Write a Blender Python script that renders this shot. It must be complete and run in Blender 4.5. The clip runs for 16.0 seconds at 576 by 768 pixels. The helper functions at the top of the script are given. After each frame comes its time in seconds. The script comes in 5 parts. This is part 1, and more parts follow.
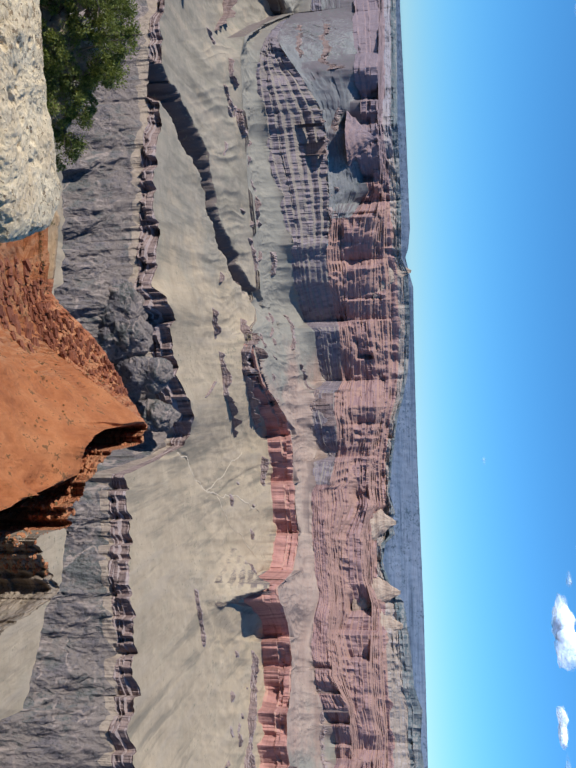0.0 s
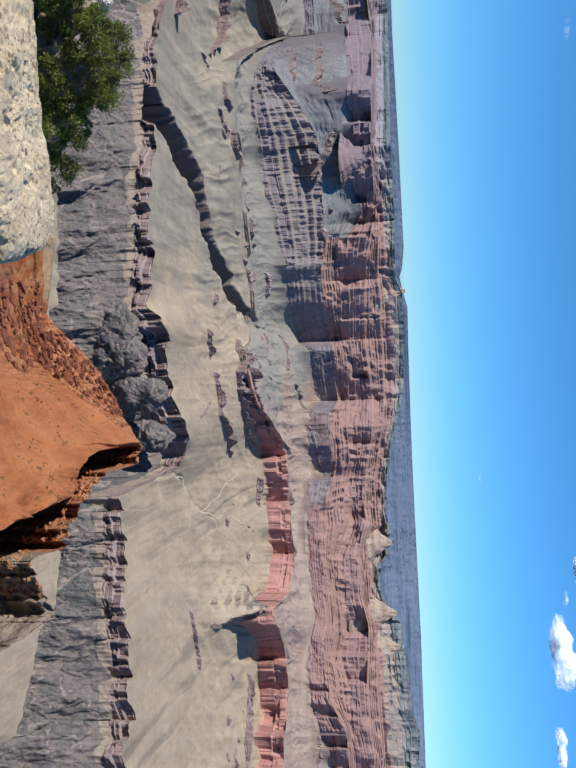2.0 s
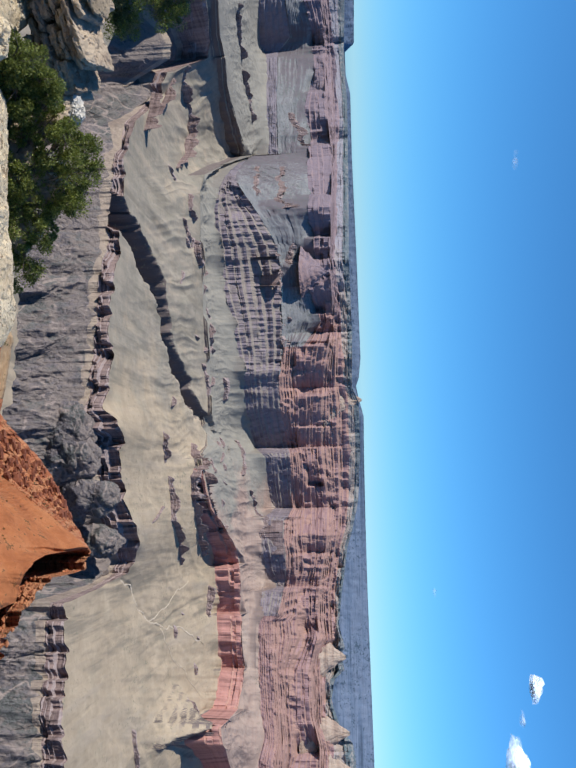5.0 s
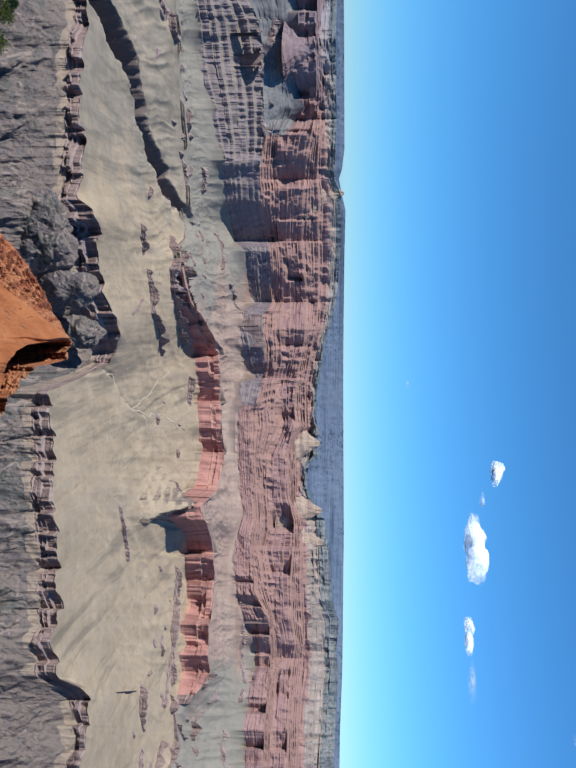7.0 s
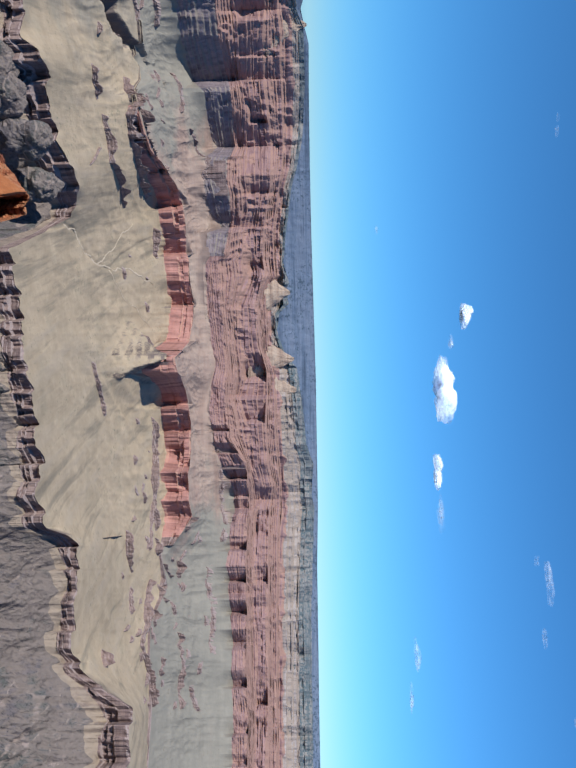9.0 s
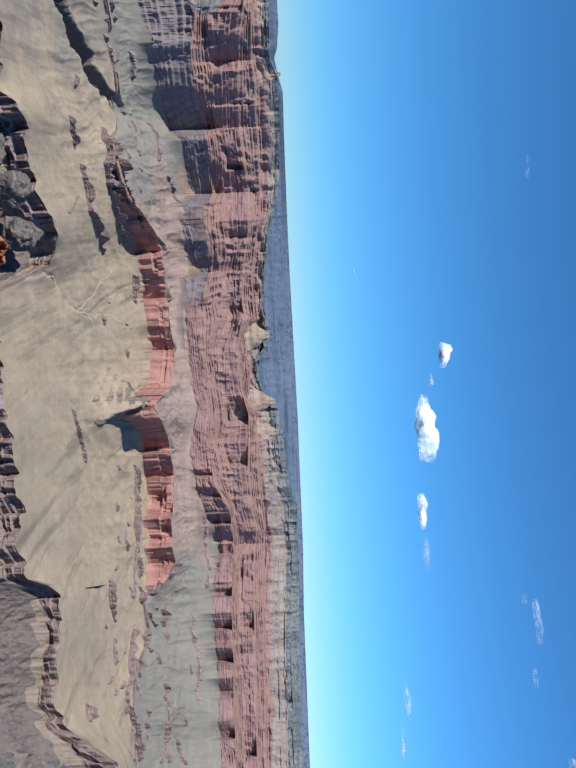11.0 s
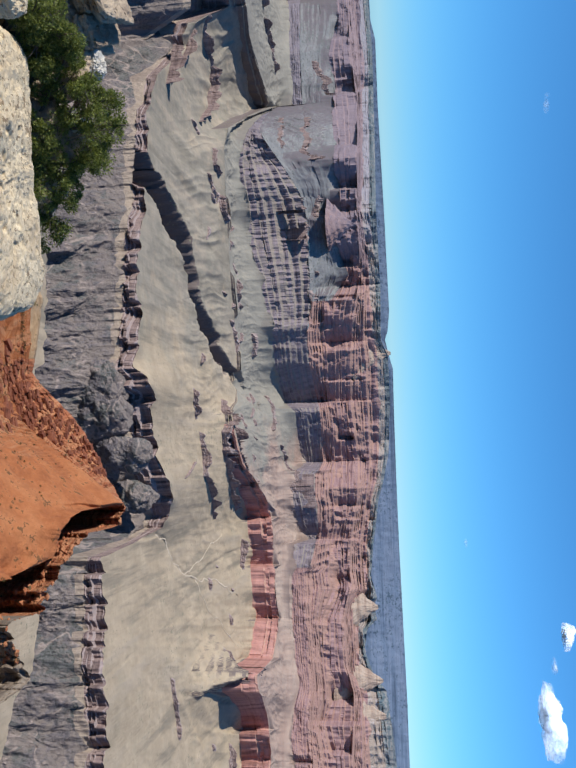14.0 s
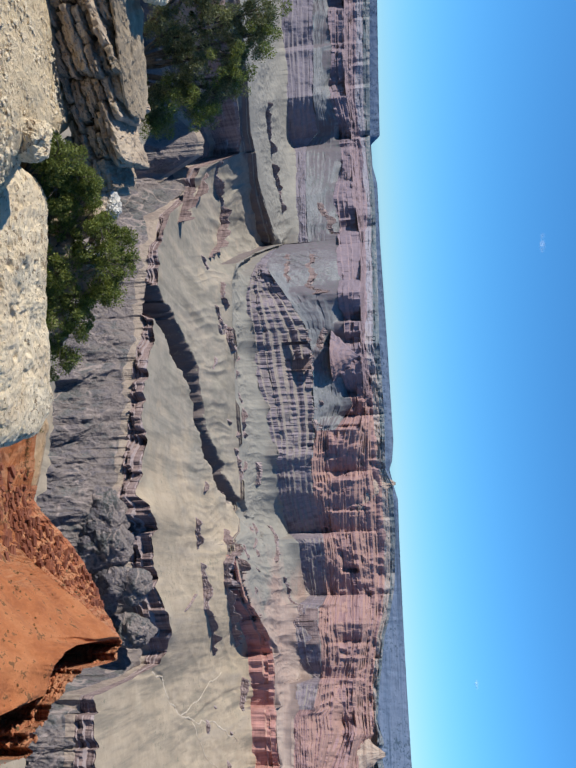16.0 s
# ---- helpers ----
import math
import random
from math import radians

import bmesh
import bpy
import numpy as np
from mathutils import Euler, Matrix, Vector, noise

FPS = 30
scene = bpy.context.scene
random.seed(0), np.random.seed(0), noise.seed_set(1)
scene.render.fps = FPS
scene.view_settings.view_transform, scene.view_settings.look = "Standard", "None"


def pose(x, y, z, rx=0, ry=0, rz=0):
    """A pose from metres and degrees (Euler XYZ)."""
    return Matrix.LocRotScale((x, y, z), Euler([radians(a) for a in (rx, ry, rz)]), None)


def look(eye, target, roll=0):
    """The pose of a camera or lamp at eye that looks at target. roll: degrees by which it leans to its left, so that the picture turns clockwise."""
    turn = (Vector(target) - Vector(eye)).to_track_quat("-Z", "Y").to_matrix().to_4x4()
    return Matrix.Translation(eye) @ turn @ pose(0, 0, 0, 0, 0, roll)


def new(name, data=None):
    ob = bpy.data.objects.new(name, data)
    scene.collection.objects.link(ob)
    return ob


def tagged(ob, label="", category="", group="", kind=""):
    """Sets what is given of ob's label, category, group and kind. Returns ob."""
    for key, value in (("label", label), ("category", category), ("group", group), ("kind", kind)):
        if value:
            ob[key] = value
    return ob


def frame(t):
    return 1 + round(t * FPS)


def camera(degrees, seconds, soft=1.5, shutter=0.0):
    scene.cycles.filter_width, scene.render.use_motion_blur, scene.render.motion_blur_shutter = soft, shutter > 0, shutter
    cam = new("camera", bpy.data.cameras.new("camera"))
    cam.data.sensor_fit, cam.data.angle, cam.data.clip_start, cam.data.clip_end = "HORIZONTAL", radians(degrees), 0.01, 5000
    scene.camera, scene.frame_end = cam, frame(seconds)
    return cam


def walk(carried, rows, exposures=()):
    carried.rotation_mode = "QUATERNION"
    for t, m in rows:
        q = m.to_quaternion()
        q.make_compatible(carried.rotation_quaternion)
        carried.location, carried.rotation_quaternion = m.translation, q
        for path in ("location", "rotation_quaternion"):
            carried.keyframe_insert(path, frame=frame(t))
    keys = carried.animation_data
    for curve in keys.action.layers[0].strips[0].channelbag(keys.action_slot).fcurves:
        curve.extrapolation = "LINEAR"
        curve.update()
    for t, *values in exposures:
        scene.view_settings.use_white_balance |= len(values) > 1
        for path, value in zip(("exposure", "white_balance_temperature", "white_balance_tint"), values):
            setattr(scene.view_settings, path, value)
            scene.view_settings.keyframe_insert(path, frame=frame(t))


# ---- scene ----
# ---- camera: seconds, heading (left +), tilt, roll in degrees; the eye stands still on the rim ----
EYE = 1.6
cam = camera(39.33, 16.0, soft=2.0)
ROWS = [
    (0.0, 0.00, -8.98, 88.34),
    (0.5, 0.50, -7.78, 88.16),
    (1.0, 0.59, -7.92, 88.21),
    (1.5, 0.94, -8.16, 87.92),
    (2.0, 1.42, -8.58, 87.84),
    (2.5, 3.62, -7.67, 87.78),
    (3.0, 6.17, -6.37, 88.00),
    (3.5, 8.32, -5.94, 87.94),
    (3.7, 9.36, -5.76, 87.95),
    (5.8, 6.96, -4.00, 89.48),
    (6.0, 5.19, -4.08, 89.68),
    (6.5, 0.47, -4.23, 90.38),
    (7.0, -5.69, -3.93, 90.49),
    (7.5, -10.72, -3.34, 90.10),
    (8.0, -13.02, -2.93, 89.57),
    (8.5, -15.31, -2.17, 88.89),
    (8.7, -16.40, -1.89, 88.95),
    (10.8, -14.19, -0.52, 87.74),
    (11.0, -13.41, -0.47, 87.55),
    (11.5, -10.85, -0.69, 87.16),
    (12.0, -4.58, -1.57, 87.24),
    (12.5, -0.14, -2.10, 87.08),
    (13.0, 1.18, -2.74, 87.33),
    (13.5, 3.94, -4.58, 87.67),
    (14.0, 5.74, -7.41, 87.72),
    (14.5, 7.71, -8.18, 87.79),
    (15.0, 10.40, -8.47, 87.69),
    (15.5, 12.82, -7.75, 87.38),
    (16.0, 14.97, -7.30, 87.06),
]
walk(cam, [(t, pose(0, 0, EYE, 0, 0, heading) @ pose(0, 0, 0, 90 + tilt, 0, 0) @ pose(0, 0, 0, 0, 0, roll)) for t, heading, tilt, roll in ROWS],
     exposures=[(0.0, 0.28, 6540, 10), (3.5, 0.34, 6540, 10), (7.0, 0.26, 6490, 10), (8.5, 0.20, 6490, 10), (11.0, 0.20, 6490, 10), (13.5, 0.28, 6540, 10), (16.0, 0.38, 6540, 10)])

# ---- light: clear afternoon sky, sun high on the left ----
SUN_BEARING, SUN_HEIGHT = -118.0, 42.0
world = bpy.data.worlds.new("clear_sky")
scene.world = world
world.use_nodes = True
wn, wl = world.node_tree.nodes, world.node_tree.links
sky = wn.new("ShaderNodeTexSky")
sky.sky_type = "NISHITA"
sky.sun_disc = False
sky.sun_elevation, sky.sun_rotation = radians(SUN_HEIGHT), radians(SUN_BEARING)
sky.altitude, sky.air_density, sky.dust_density, sky.ozone_density = 20000, 10.0, 1.0, 4.0
deep = wn.new("ShaderNodeHueSaturation")
deep.inputs["Saturation"].default_value = 1.25
wl.new(sky.outputs["Color"], deep.inputs["Color"])
wl.new(deep.outputs["Color"], wn["Background"].inputs["Color"])
wn["Background"].inputs["Strength"].default_value = 0.118
sun = new("sun", bpy.data.lights.new("sun", "SUN"))
sun.data.energy, sun.data.angle, sun.data.color = 3.9, radians(0.53), (1.0, 0.95, 0.87)
a, e = radians(SUN_BEARING), radians(SUN_HEIGHT)
sun.matrix_world = look((0, 0, 900), (-900 * math.sin(a) * math.cos(e), -900 * math.cos(a) * math.cos(e), 900 - 900 * math.sin(e)))

# ---- contours traced to fit the camera's view: bearing (degrees, right of ahead), distance, height above the eye, cliff height (metres) ----
NEAR_BENCH = (
    [-33.7, -32.3, -31.4, -31.0, -29.2, -25.9, -18.9, -15.3, -12.7, -8.0, -7.6, -3.6, 3.8, 10.5, 14.2, 15.9, 20.6, 22.9, 23.6],
    [2263, 2114, 2012, 1872, 1725, 1576, 1430, 1393, 1380, 1352, 1312, 1316, 1334, 1343, 1337, 1284, 1263, 1246, 1181],
    [-606, -606, -606, -606, -606, -606, -606, -606, -606, -606, -606, -606, -606, -606, -606, -606, -606, -606, -606],
    [0.0, 0.0, 0.0, 0.0, 0.0, 0.0, 0.0, 0.0, 0.0, 0.0, 0.0, 0.0, 0.0, 0.0, 0.0, 0.0, 0.0, 0.0, 0.0])
LOWER_LEDGE = (
    [-40, -38, -36, -34, -32.2, -31.3, -30.6, -29.9, -29.2, -27.6, -25.5, -25.3, -22.1, -18.5, -16.1, -13.2, -11.4, -7.8, -6.4, -6.1, -4.3, -1.6, 1.1, 3.8, 5.0, 5.3, 7.3, 7.5, 9.4, 10.3, 12.8, 16.2, 19.2, 21.1, 23.0, 24.1, 25.4, 26.3, 26.8, 29.9, 30.2, 32.7, 34.8, 36.0, 37.3, 38.2],
    [2244, 2368, 2502, 2636, 2770, 2827, 2520, 2490, 2536, 2187, 2065, 2060, 1971, 1896, 1826, 1783, 1777, 1723, 1702, 1697, 1770, 1774, 1808, 1912, 1956, 1566, 1569, 1569, 1572, 1573, 1569, 1575, 1617, 1619, 1627, 1628, 1651, 1660, 1793, 1824, 1827, 1852, 1873, 1885, 1898, 1907],
    [-449, -474, -500, -526, -553, -563, -592, -600, -600, -600, -600, -600, -600, -600, -600, -600, -600, -600, -600, -600, -600, -600, -600, -600, -600, -600, -615, -614, -610, -613, -606, -600, -600, -600, -600, -600, -600, -600, -573, -557, -558, -577, -578, -564, -510, -484],
    [76, 81, 86, 91, 95, 81, 40, 34, 26, 28, 23, 21, 27, 31, 33, 32, 38, 38, 49, 51, 37, 34, 51, 37, 18, 22, 29, 32, 32, 35, 35, 39, 34, 37, 36, 31, 38, 38, 38, 25, 24, 32, 27, 37, 42, 66])
RED_WALL = (
    [-42, -35.8, -32.7, -31.1, -29.5, -27.9, -26.2, -25.2, -24.9, -24.4, -23.8, -22.6, -18.2, -12.8, -9.3, -6.2, -4.6, -3.7, -2.4, -0.1, 1.5, 1.9, 2.2, 3.2, 3.7, 4.0, 5.1, 7.0, 7.2, 7.6, 8.9, 10.6, 10.8, 13.2, 14.1, 14.4, 15.4, 15.7, 16.7, 17.3, 17.7, 18.0, 18.6, 18.9, 19.6, 19.8, 20.8, 22.1, 22.5, 23.9, 24.5, 25.6, 26.4, 28.2, 30.4, 32.9, 35.0, 38.3],
    [2300, 2620, 2800, 2900, 3000, 3120, 3270, 3370, 3390, 3000, 2730, 2640, 2584, 2577, 2610, 2605, 2546, 2355, 2341, 2421, 2542, 2588, 2627, 2761, 2781, 2712, 2730, 2818, 2762, 2759, 2756, 2809, 2755, 2704, 2358, 2342, 2354, 2475, 2603, 2659, 2697, 2629, 2656, 2676, 2724, 2693, 2699, 2675, 2600, 2661, 2615, 2683, 2679, 2599, 2681, 2468, 2482, 2543],
    [-350, -406, -450, -458, -480, -496, -509, -510, -500, -492, -500, -505, -505, -505, -505, -505, -505, -505, -505, -505, -505, -508, -510, -517, -519, -505, -505, -514, -503, -502, -496, -508, -500, -505, -505, -505, -505, -507, -514, -519, -521, -505, -505, -507, -512, -505, -505, -505, -505, -505, -505, -505, -505, -505, -505, -505, -505, -505],
    [12, 14, 26, 28, 34, 50, 62, 66, 36, 4, 4, 6, 9, 9, 9, 9, 9, 25, 34, 42, 65, 71, 76, 79, 80, 78, 80, 75, 76, 80, 74, 89, 87, 83, 100, 92, 97, 89, 91, 93, 92, 89, 88, 89, 87, 85, 85, 79, 87, 82, 87, 90, 69, 22, 44, 21, 20, 20])
MESA_WALL = (
    [-40.6, -40.4, -39.5, -37.7, -37.5, -34.6, -34.4, -33.8, -32.2, -31.9, -31.4, -31.1, -28.1, -24.8, -22.8, -22.5, -22.1, -21.0, -20.8, -19.8, -19.6, -16.3, -16.1, -13.3, -12.7, -10.8, -9.9, -8.8, -8.3, -8.0, -7.0, -6.1, -4.4, -4.0, -3.7, -2.0, -0.6, -0.1, 0.5, 0.7, 2.3, 2.9, 3.2, 4.2, 4.8, 5.3, 5.6, 7.2, 7.6, 11.0, 13.0, 15.0, 16.3, 16.6, 18.2, 20.1, 20.7, 21.0, 21.9, 22.2, 23.0, 23.7, 25.1, 25.4, 25.7, 29.0, 29.5, 30.9, 31.2, 31.7, 32.2, 32.8, 33.3, 33.8, 34.1, 34.3, 36.2, 38.5],
    [4340, 4327, 4268, 4208, 4143, 3986, 3993, 4012, 4126, 4147, 4158, 4036, 3714, 3597, 3369, 2780, 2794, 2836, 2780, 2780, 2780, 2779, 2779, 2779, 2779, 2780, 2781, 2837, 2840, 2854, 2900, 2943, 3040, 2941, 2957, 3038, 3105, 3128, 2923, 2922, 2918, 2931, 2948, 2997, 3055, 3070, 2928, 2912, 2909, 2905, 2919, 2944, 2921, 2919, 2911, 2934, 2944, 2953, 2983, 2993, 3030, 3091, 3161, 3088, 3069, 3024, 3029, 3098, 3050, 3056, 3078, 3095, 3070, 3092, 3104, 3073, 3075, 3094],
    [-436, -436, -437, -444, -437, -419, -420, -423, -438, -440, -421, -409, -382, -385, -385, -442, -473, -474, -464, -460, -459, -453, -452, -439, -435, -422, -416, -418, -416, -416, -418, -420, -409, -375, -361, -365, -362, -361, -381, -381, -381, -374, -372, -371, -351, -338, -376, -382, -383, -384, -377, -362, -376, -377, -383, -372, -368, -365, -352, -348, -333, -322, -321, -312, -321, -339, -336, -335, -328, -326, -326, -326, -321, -322, -324, -320, -321, -314],
    [149, 150, 149, 149, 146, 122, 122, 126, 139, 118, 63, 56, 42, 51, 64, 155, 149, 158, 157, 166, 168, 170, 169, 158, 154, 137, 125, 116, 114, 114, 115, 120, 117, 98, 85, 84, 76, 75, 93, 82, 80, 78, 76, 72, 49, 27, 72, 63, 41, 49, 49, 41, 50, 50, 56, 52, 64, 68, 89, 85, 71, 58, 52, 49, 55, 67, 65, 61, 59, 57, 57, 54, 52, 50, 50, 50, 49, 49])
UPPER_LEDGE = (
    [-40.3, -37.4, -36.6, -35.1, -34.8, -33.0, -32.7, -31.1, -30.9, -30.2, -27.9, -24.6, -21.9, -21.5, -21.2, -17.7, -17.0, -15.6, -13.2, -12.5, -11.9, -11.4, -9.4, -8.6, -8.0, -7.3, -5.9, -5.6, -4.6, -2.2, 0.0, 1.8, 2.6, 3.0, 3.2, 3.9, 4.2, 5.7, 7.6, 8.7, 10.7, 13.7, 14.6, 15.3, 16.0, 17.1, 17.4, 19.1, 20.7, 22.1, 23.6, 24.5, 25.2, 25.8, 29.1, 31.0, 31.8, 32.6, 33.4, 38.5],
    [4475, 4306, 4256, 4233, 4185, 4213, 4228, 4224, 4165, 4110, 3883, 3683, 3202, 3053, 3026, 3068, 2950, 2992, 3101, 3104, 2944, 2933, 3023, 3069, 3000, 3039, 3105, 3061, 3121, 3134, 3205, 3101, 3129, 3147, 3114, 3125, 3124, 3103, 3086, 3094, 3065, 3090, 3101, 3127, 3148, 3144, 3073, 3094, 3123, 3166, 3229, 3297, 3248, 3237, 3203, 3214, 3247, 3231, 3249, 3262],
    [-216, -225, -231, -241, -233, -202, -198, -198, -195, -192, -226, -218, -190, -182, -180, -184, -179, -185, -162, -188, -203, -219, -230, -229, -220, -218, -226, -224, -230, -218, -227, -222, -223, -223, -220, -219, -223, -246, -243, -232, -275, -279, -273, -270, -267, -286, -285, -263, -256, -251, -238, -240, -234, -244, -247, -249, -252, -248, -247, -242],
    [71, 71, 75, 79, 76, 61, 60, 53, 51, 47, 89, 107, 87, 82, 80, 73, 72, 79, 46, 64, 77, 87, 72, 62, 53, 44, 45, 45, 46, 45, 63, 61, 59, 53, 49, 38, 39, 51, 41, 41, 53, 62, 70, 76, 72, 89, 91, 60, 55, 52, 54, 42, 31, 40, 44, 46, 46, 44, 41, 35])
CREAM_CAP = (
    [-40.1, -36.2, -35.0, -34.8, -34.2, -31.1, -27.8, -17.6, -14.1, -12.4, -10.6, -8.6, -7.5, -7.2, -3.8, -2.5, -1.5, -0.6, 1.4, 2.6, 5.8, 7.8, 8.7, 9.3, 9.7, 10.7, 11.0, 11.3, 12.7, 14.3, 15.2, 15.8, 16.6, 17.5, 19.1, 20.6, 22.0, 24.3, 25.2, 27.5, 29.2, 30.8, 31.6, 32.3, 34.0, 38.6],
    [4638, 4443, 4451, 4402, 4394, 4331, 4090, 3142, 3150, 3177, 3144, 3174, 3198, 3205, 3281, 3305, 3345, 3314, 3303, 3302, 3294, 3280, 3275, 3272, 3270, 3266, 3266, 3267, 3273, 3282, 3284, 3285, 3295, 3279, 3290, 3318, 3356, 3412, 3420, 3408, 3400, 3406, 3434, 3416, 3429, 3450],
    [-85, -101, -107, -107, -110, -98, -82, -94, -75, -76, -75, -72, -61, -58, -59, -63, -66, -68, -83, -104, -131, -129, -128, -157, -175, -172, -171, -171, -171, -171, -156, -146, -144, -141, -138, -136, -134, -132, -130, -143, -144, -146, -149, -149, -149, -151],
    [75, 74, 75, 74, 74, 51, 47, 56, 40, 42, 39, 32, 46, 43, 44, 42, 41, 39, 29, 28, 27, 12, 24, 62, 66, 74, 53, 33, 21, 56, 85, 81, 84, 88, 92, 97, 124, 111, 120, 125, 121, 120, 121, 120, 117, 119])
FAR_RIM = (
    [-40.0, -35.6, -31.6, -31.1, -29.7, -28.5, -24.4, -17.5, -12.3, -10.6, -9.2, -8.6, -7.5, -6.5, -3.8, 1.1, 5.8, 10.4, 15.9, 25.2, 29.2, 34.0, 38.7],
    [4820, 4820, 4820, 4820, 4820, 4820, 4820, 4820, 4820, 4820, 4820, 4820, 4820, 4820, 4820, 4820, 4820, 4820, 4820, 4820, 4820, 4820, 4820],
    [29, 15, 5, -47, -45, -23, -24, -13, -8, -6, -20, -38, -19, 3, -1, -3, -2, 3, 9, 7, -4, -5, -7])
SIDE_CANYONS = [      # path, depth at the mouth and at the head
    ([(-794, 1713), (-725, 1862), (-674, 2030), (-624, 2151), (-511, 2218), (-387, 2339), (-293, 2545), (-221, 2724)], 104, 40),
]
BUTTRESS = [(582, 2300), (585, 2230), (575, 2150), (600, 2060)]
DRY_WASH = [(157, 1895), (181, 1980), (239, 2049), (285, 2146), (313, 2224), (288, 2362), (274, 2590), (279, 2784)]


# ---- materials ----
def shader(name):
    m = bpy.data.materials.new(name)
    m.use_nodes = True
    return m, m.node_tree.nodes, m.node_tree.links, m.node_tree.nodes["Principled BSDF"]


def ramp(n, l, fac, stops):
    """A colour ramp over fac: (place, colour) pairs."""
    r = n.new("ShaderNodeValToRGB")
    while len(r.color_ramp.elements) < len(stops):
        r.color_ramp.elements.new(0.5)
    for el, (p, c) in zip(r.color_ramp.elements, stops):
        el.position, el.color = p, (*c, 1) if len(c) == 3 else c
    l.new(fac, r.inputs["Fac"])
    return r.outputs["Color"]


def noise_tex(n, l, co, scale, detail=6.0, rough=0.6, stretch=(1, 1, 1), turned=0.0):
    mp = n.new("ShaderNodeMapping")
    mp.inputs["Rotation"].default_value = (0, 0, turned)
    mp.inputs["Scale"].default_value = stretch
    l.new(co, mp.inputs["Vector"])
    t = n.new("ShaderNodeTexNoise")
    t.inputs["Scale"].default_value, t.inputs["Detail"].default_value, t.inputs["Roughness"].default_value = scale, detail, rough
    l.new(mp.outputs["Vector"], t.inputs["Vector"])
    return t.outputs["Fac"]


def mix(n, l, fac, a, b, how="MIX"):
    m = n.new("ShaderNodeMix")
    m.data_type, m.blend_type = "RGBA", how
    for i, v in ((0, fac), (6, a), (7, b)):
        if isinstance(v, (int, float)):
            m.inputs[i].default_value = v
        elif isinstance(v, tuple):
            m.inputs[i].default_value = (*v, 1)
        else:
            l.new(v, m.inputs[i])
    return m.outputs[2]


def rock(name, dark, mid, light, grain=0.05, strata=0.0, streak=0.0, scrub=None, bump=1.0, depth=3.0, stain=0.004, talus=None, steep=None, zone=None, wash=None, dip=None, banding=0.72, veins=None):
    """Rock or soil in world metres. grain: fine noise scale; strata: scale of level beds; streak: scale of upright
    streaks;
    scrub: (scale, threshold, colour) of scattered low bushes and of dark spots on stone."""
    m, n, l, b = shader(name)
    co = n.new("ShaderNodeNewGeometry").outputs["Position"]
    broad = noise_tex(n, l, co, stain, 5, 0.55)
    col = ramp(n, l, broad, [(0.3, dark), (0.5, mid), (0.7, light)])
    fine = noise_tex(n, l, co, grain, 8, 0.7)
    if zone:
        # another soil east and west of the stretch, ragged border; also paints western haze
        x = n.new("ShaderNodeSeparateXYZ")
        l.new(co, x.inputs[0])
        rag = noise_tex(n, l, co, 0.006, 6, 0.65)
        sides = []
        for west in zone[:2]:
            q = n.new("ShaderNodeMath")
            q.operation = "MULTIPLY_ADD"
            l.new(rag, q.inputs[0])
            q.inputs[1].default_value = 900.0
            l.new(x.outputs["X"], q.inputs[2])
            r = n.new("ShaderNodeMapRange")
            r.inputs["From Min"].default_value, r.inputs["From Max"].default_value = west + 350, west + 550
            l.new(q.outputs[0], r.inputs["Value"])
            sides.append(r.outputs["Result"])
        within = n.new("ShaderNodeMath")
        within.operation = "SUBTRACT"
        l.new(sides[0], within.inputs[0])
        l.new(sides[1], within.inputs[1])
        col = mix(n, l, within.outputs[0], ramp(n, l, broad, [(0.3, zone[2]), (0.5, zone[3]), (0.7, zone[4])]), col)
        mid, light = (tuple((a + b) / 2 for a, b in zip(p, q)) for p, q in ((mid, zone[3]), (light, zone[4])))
    col = mix(n, l, 0.4, col, ramp(n, l, fine, [(0.25, tuple(v * 0.45 for v in mid)), (0.5, mid), (0.75, tuple(min(v * 1.5, 0.85) for v in light))]), "MIX")
    if strata:
        beds = noise_tex(n, l, co, strata, 5, 0.7, (0.035, 0.035, 1))
        col = mix(n, l, banding, col, ramp(n, l, beds, [(0.32, tuple(v * 0.55 for v in dark)), (0.46, mid), (0.55, light), (0.68, dark)]))
    if dip:
        # tilted thin beds crop out west of a ragged border
        mp = n.new("ShaderNodeMapping")
        mp.inputs["Rotation"].default_value = (0, dip[2], 0)
        l.new(co, mp.inputs["Vector"])
        beds = noise_tex(n, l, mp.outputs["Vector"], dip[1], 5, 0.7, (0.04, 0.04, 1))
        x = n.new("ShaderNodeSeparateXYZ")
        l.new(co, x.inputs[0])
        q = n.new("ShaderNodeMath")
        q.operation = "MULTIPLY_ADD"
        l.new(noise_tex(n, l, co, 0.06, 5, 0.6), q.inputs[0])
        q.inputs[1].default_value = 40.0
        l.new(x.outputs["X"], q.inputs[2])
        r = n.new("ShaderNodeMapRange")
        r.inputs["From Min"].default_value, r.inputs["From Max"].default_value = dip[0] + 30, dip[0] + 20
        l.new(q.outputs[0], r.inputs["Value"])
        f = n.new("ShaderNodeMath")
        f.operation = "MULTIPLY"
        f.inputs[1].default_value = 0.65
        l.new(r.outputs["Result"], f.inputs[0])
        col = mix(n, l, f.outputs[0], col, ramp(n, l, beds, [(0.36, tuple(v * 0.5 for v in dark)), (0.47, mid), (0.55, (0.44, 0.24, 0.13)), (0.66, dark)]))
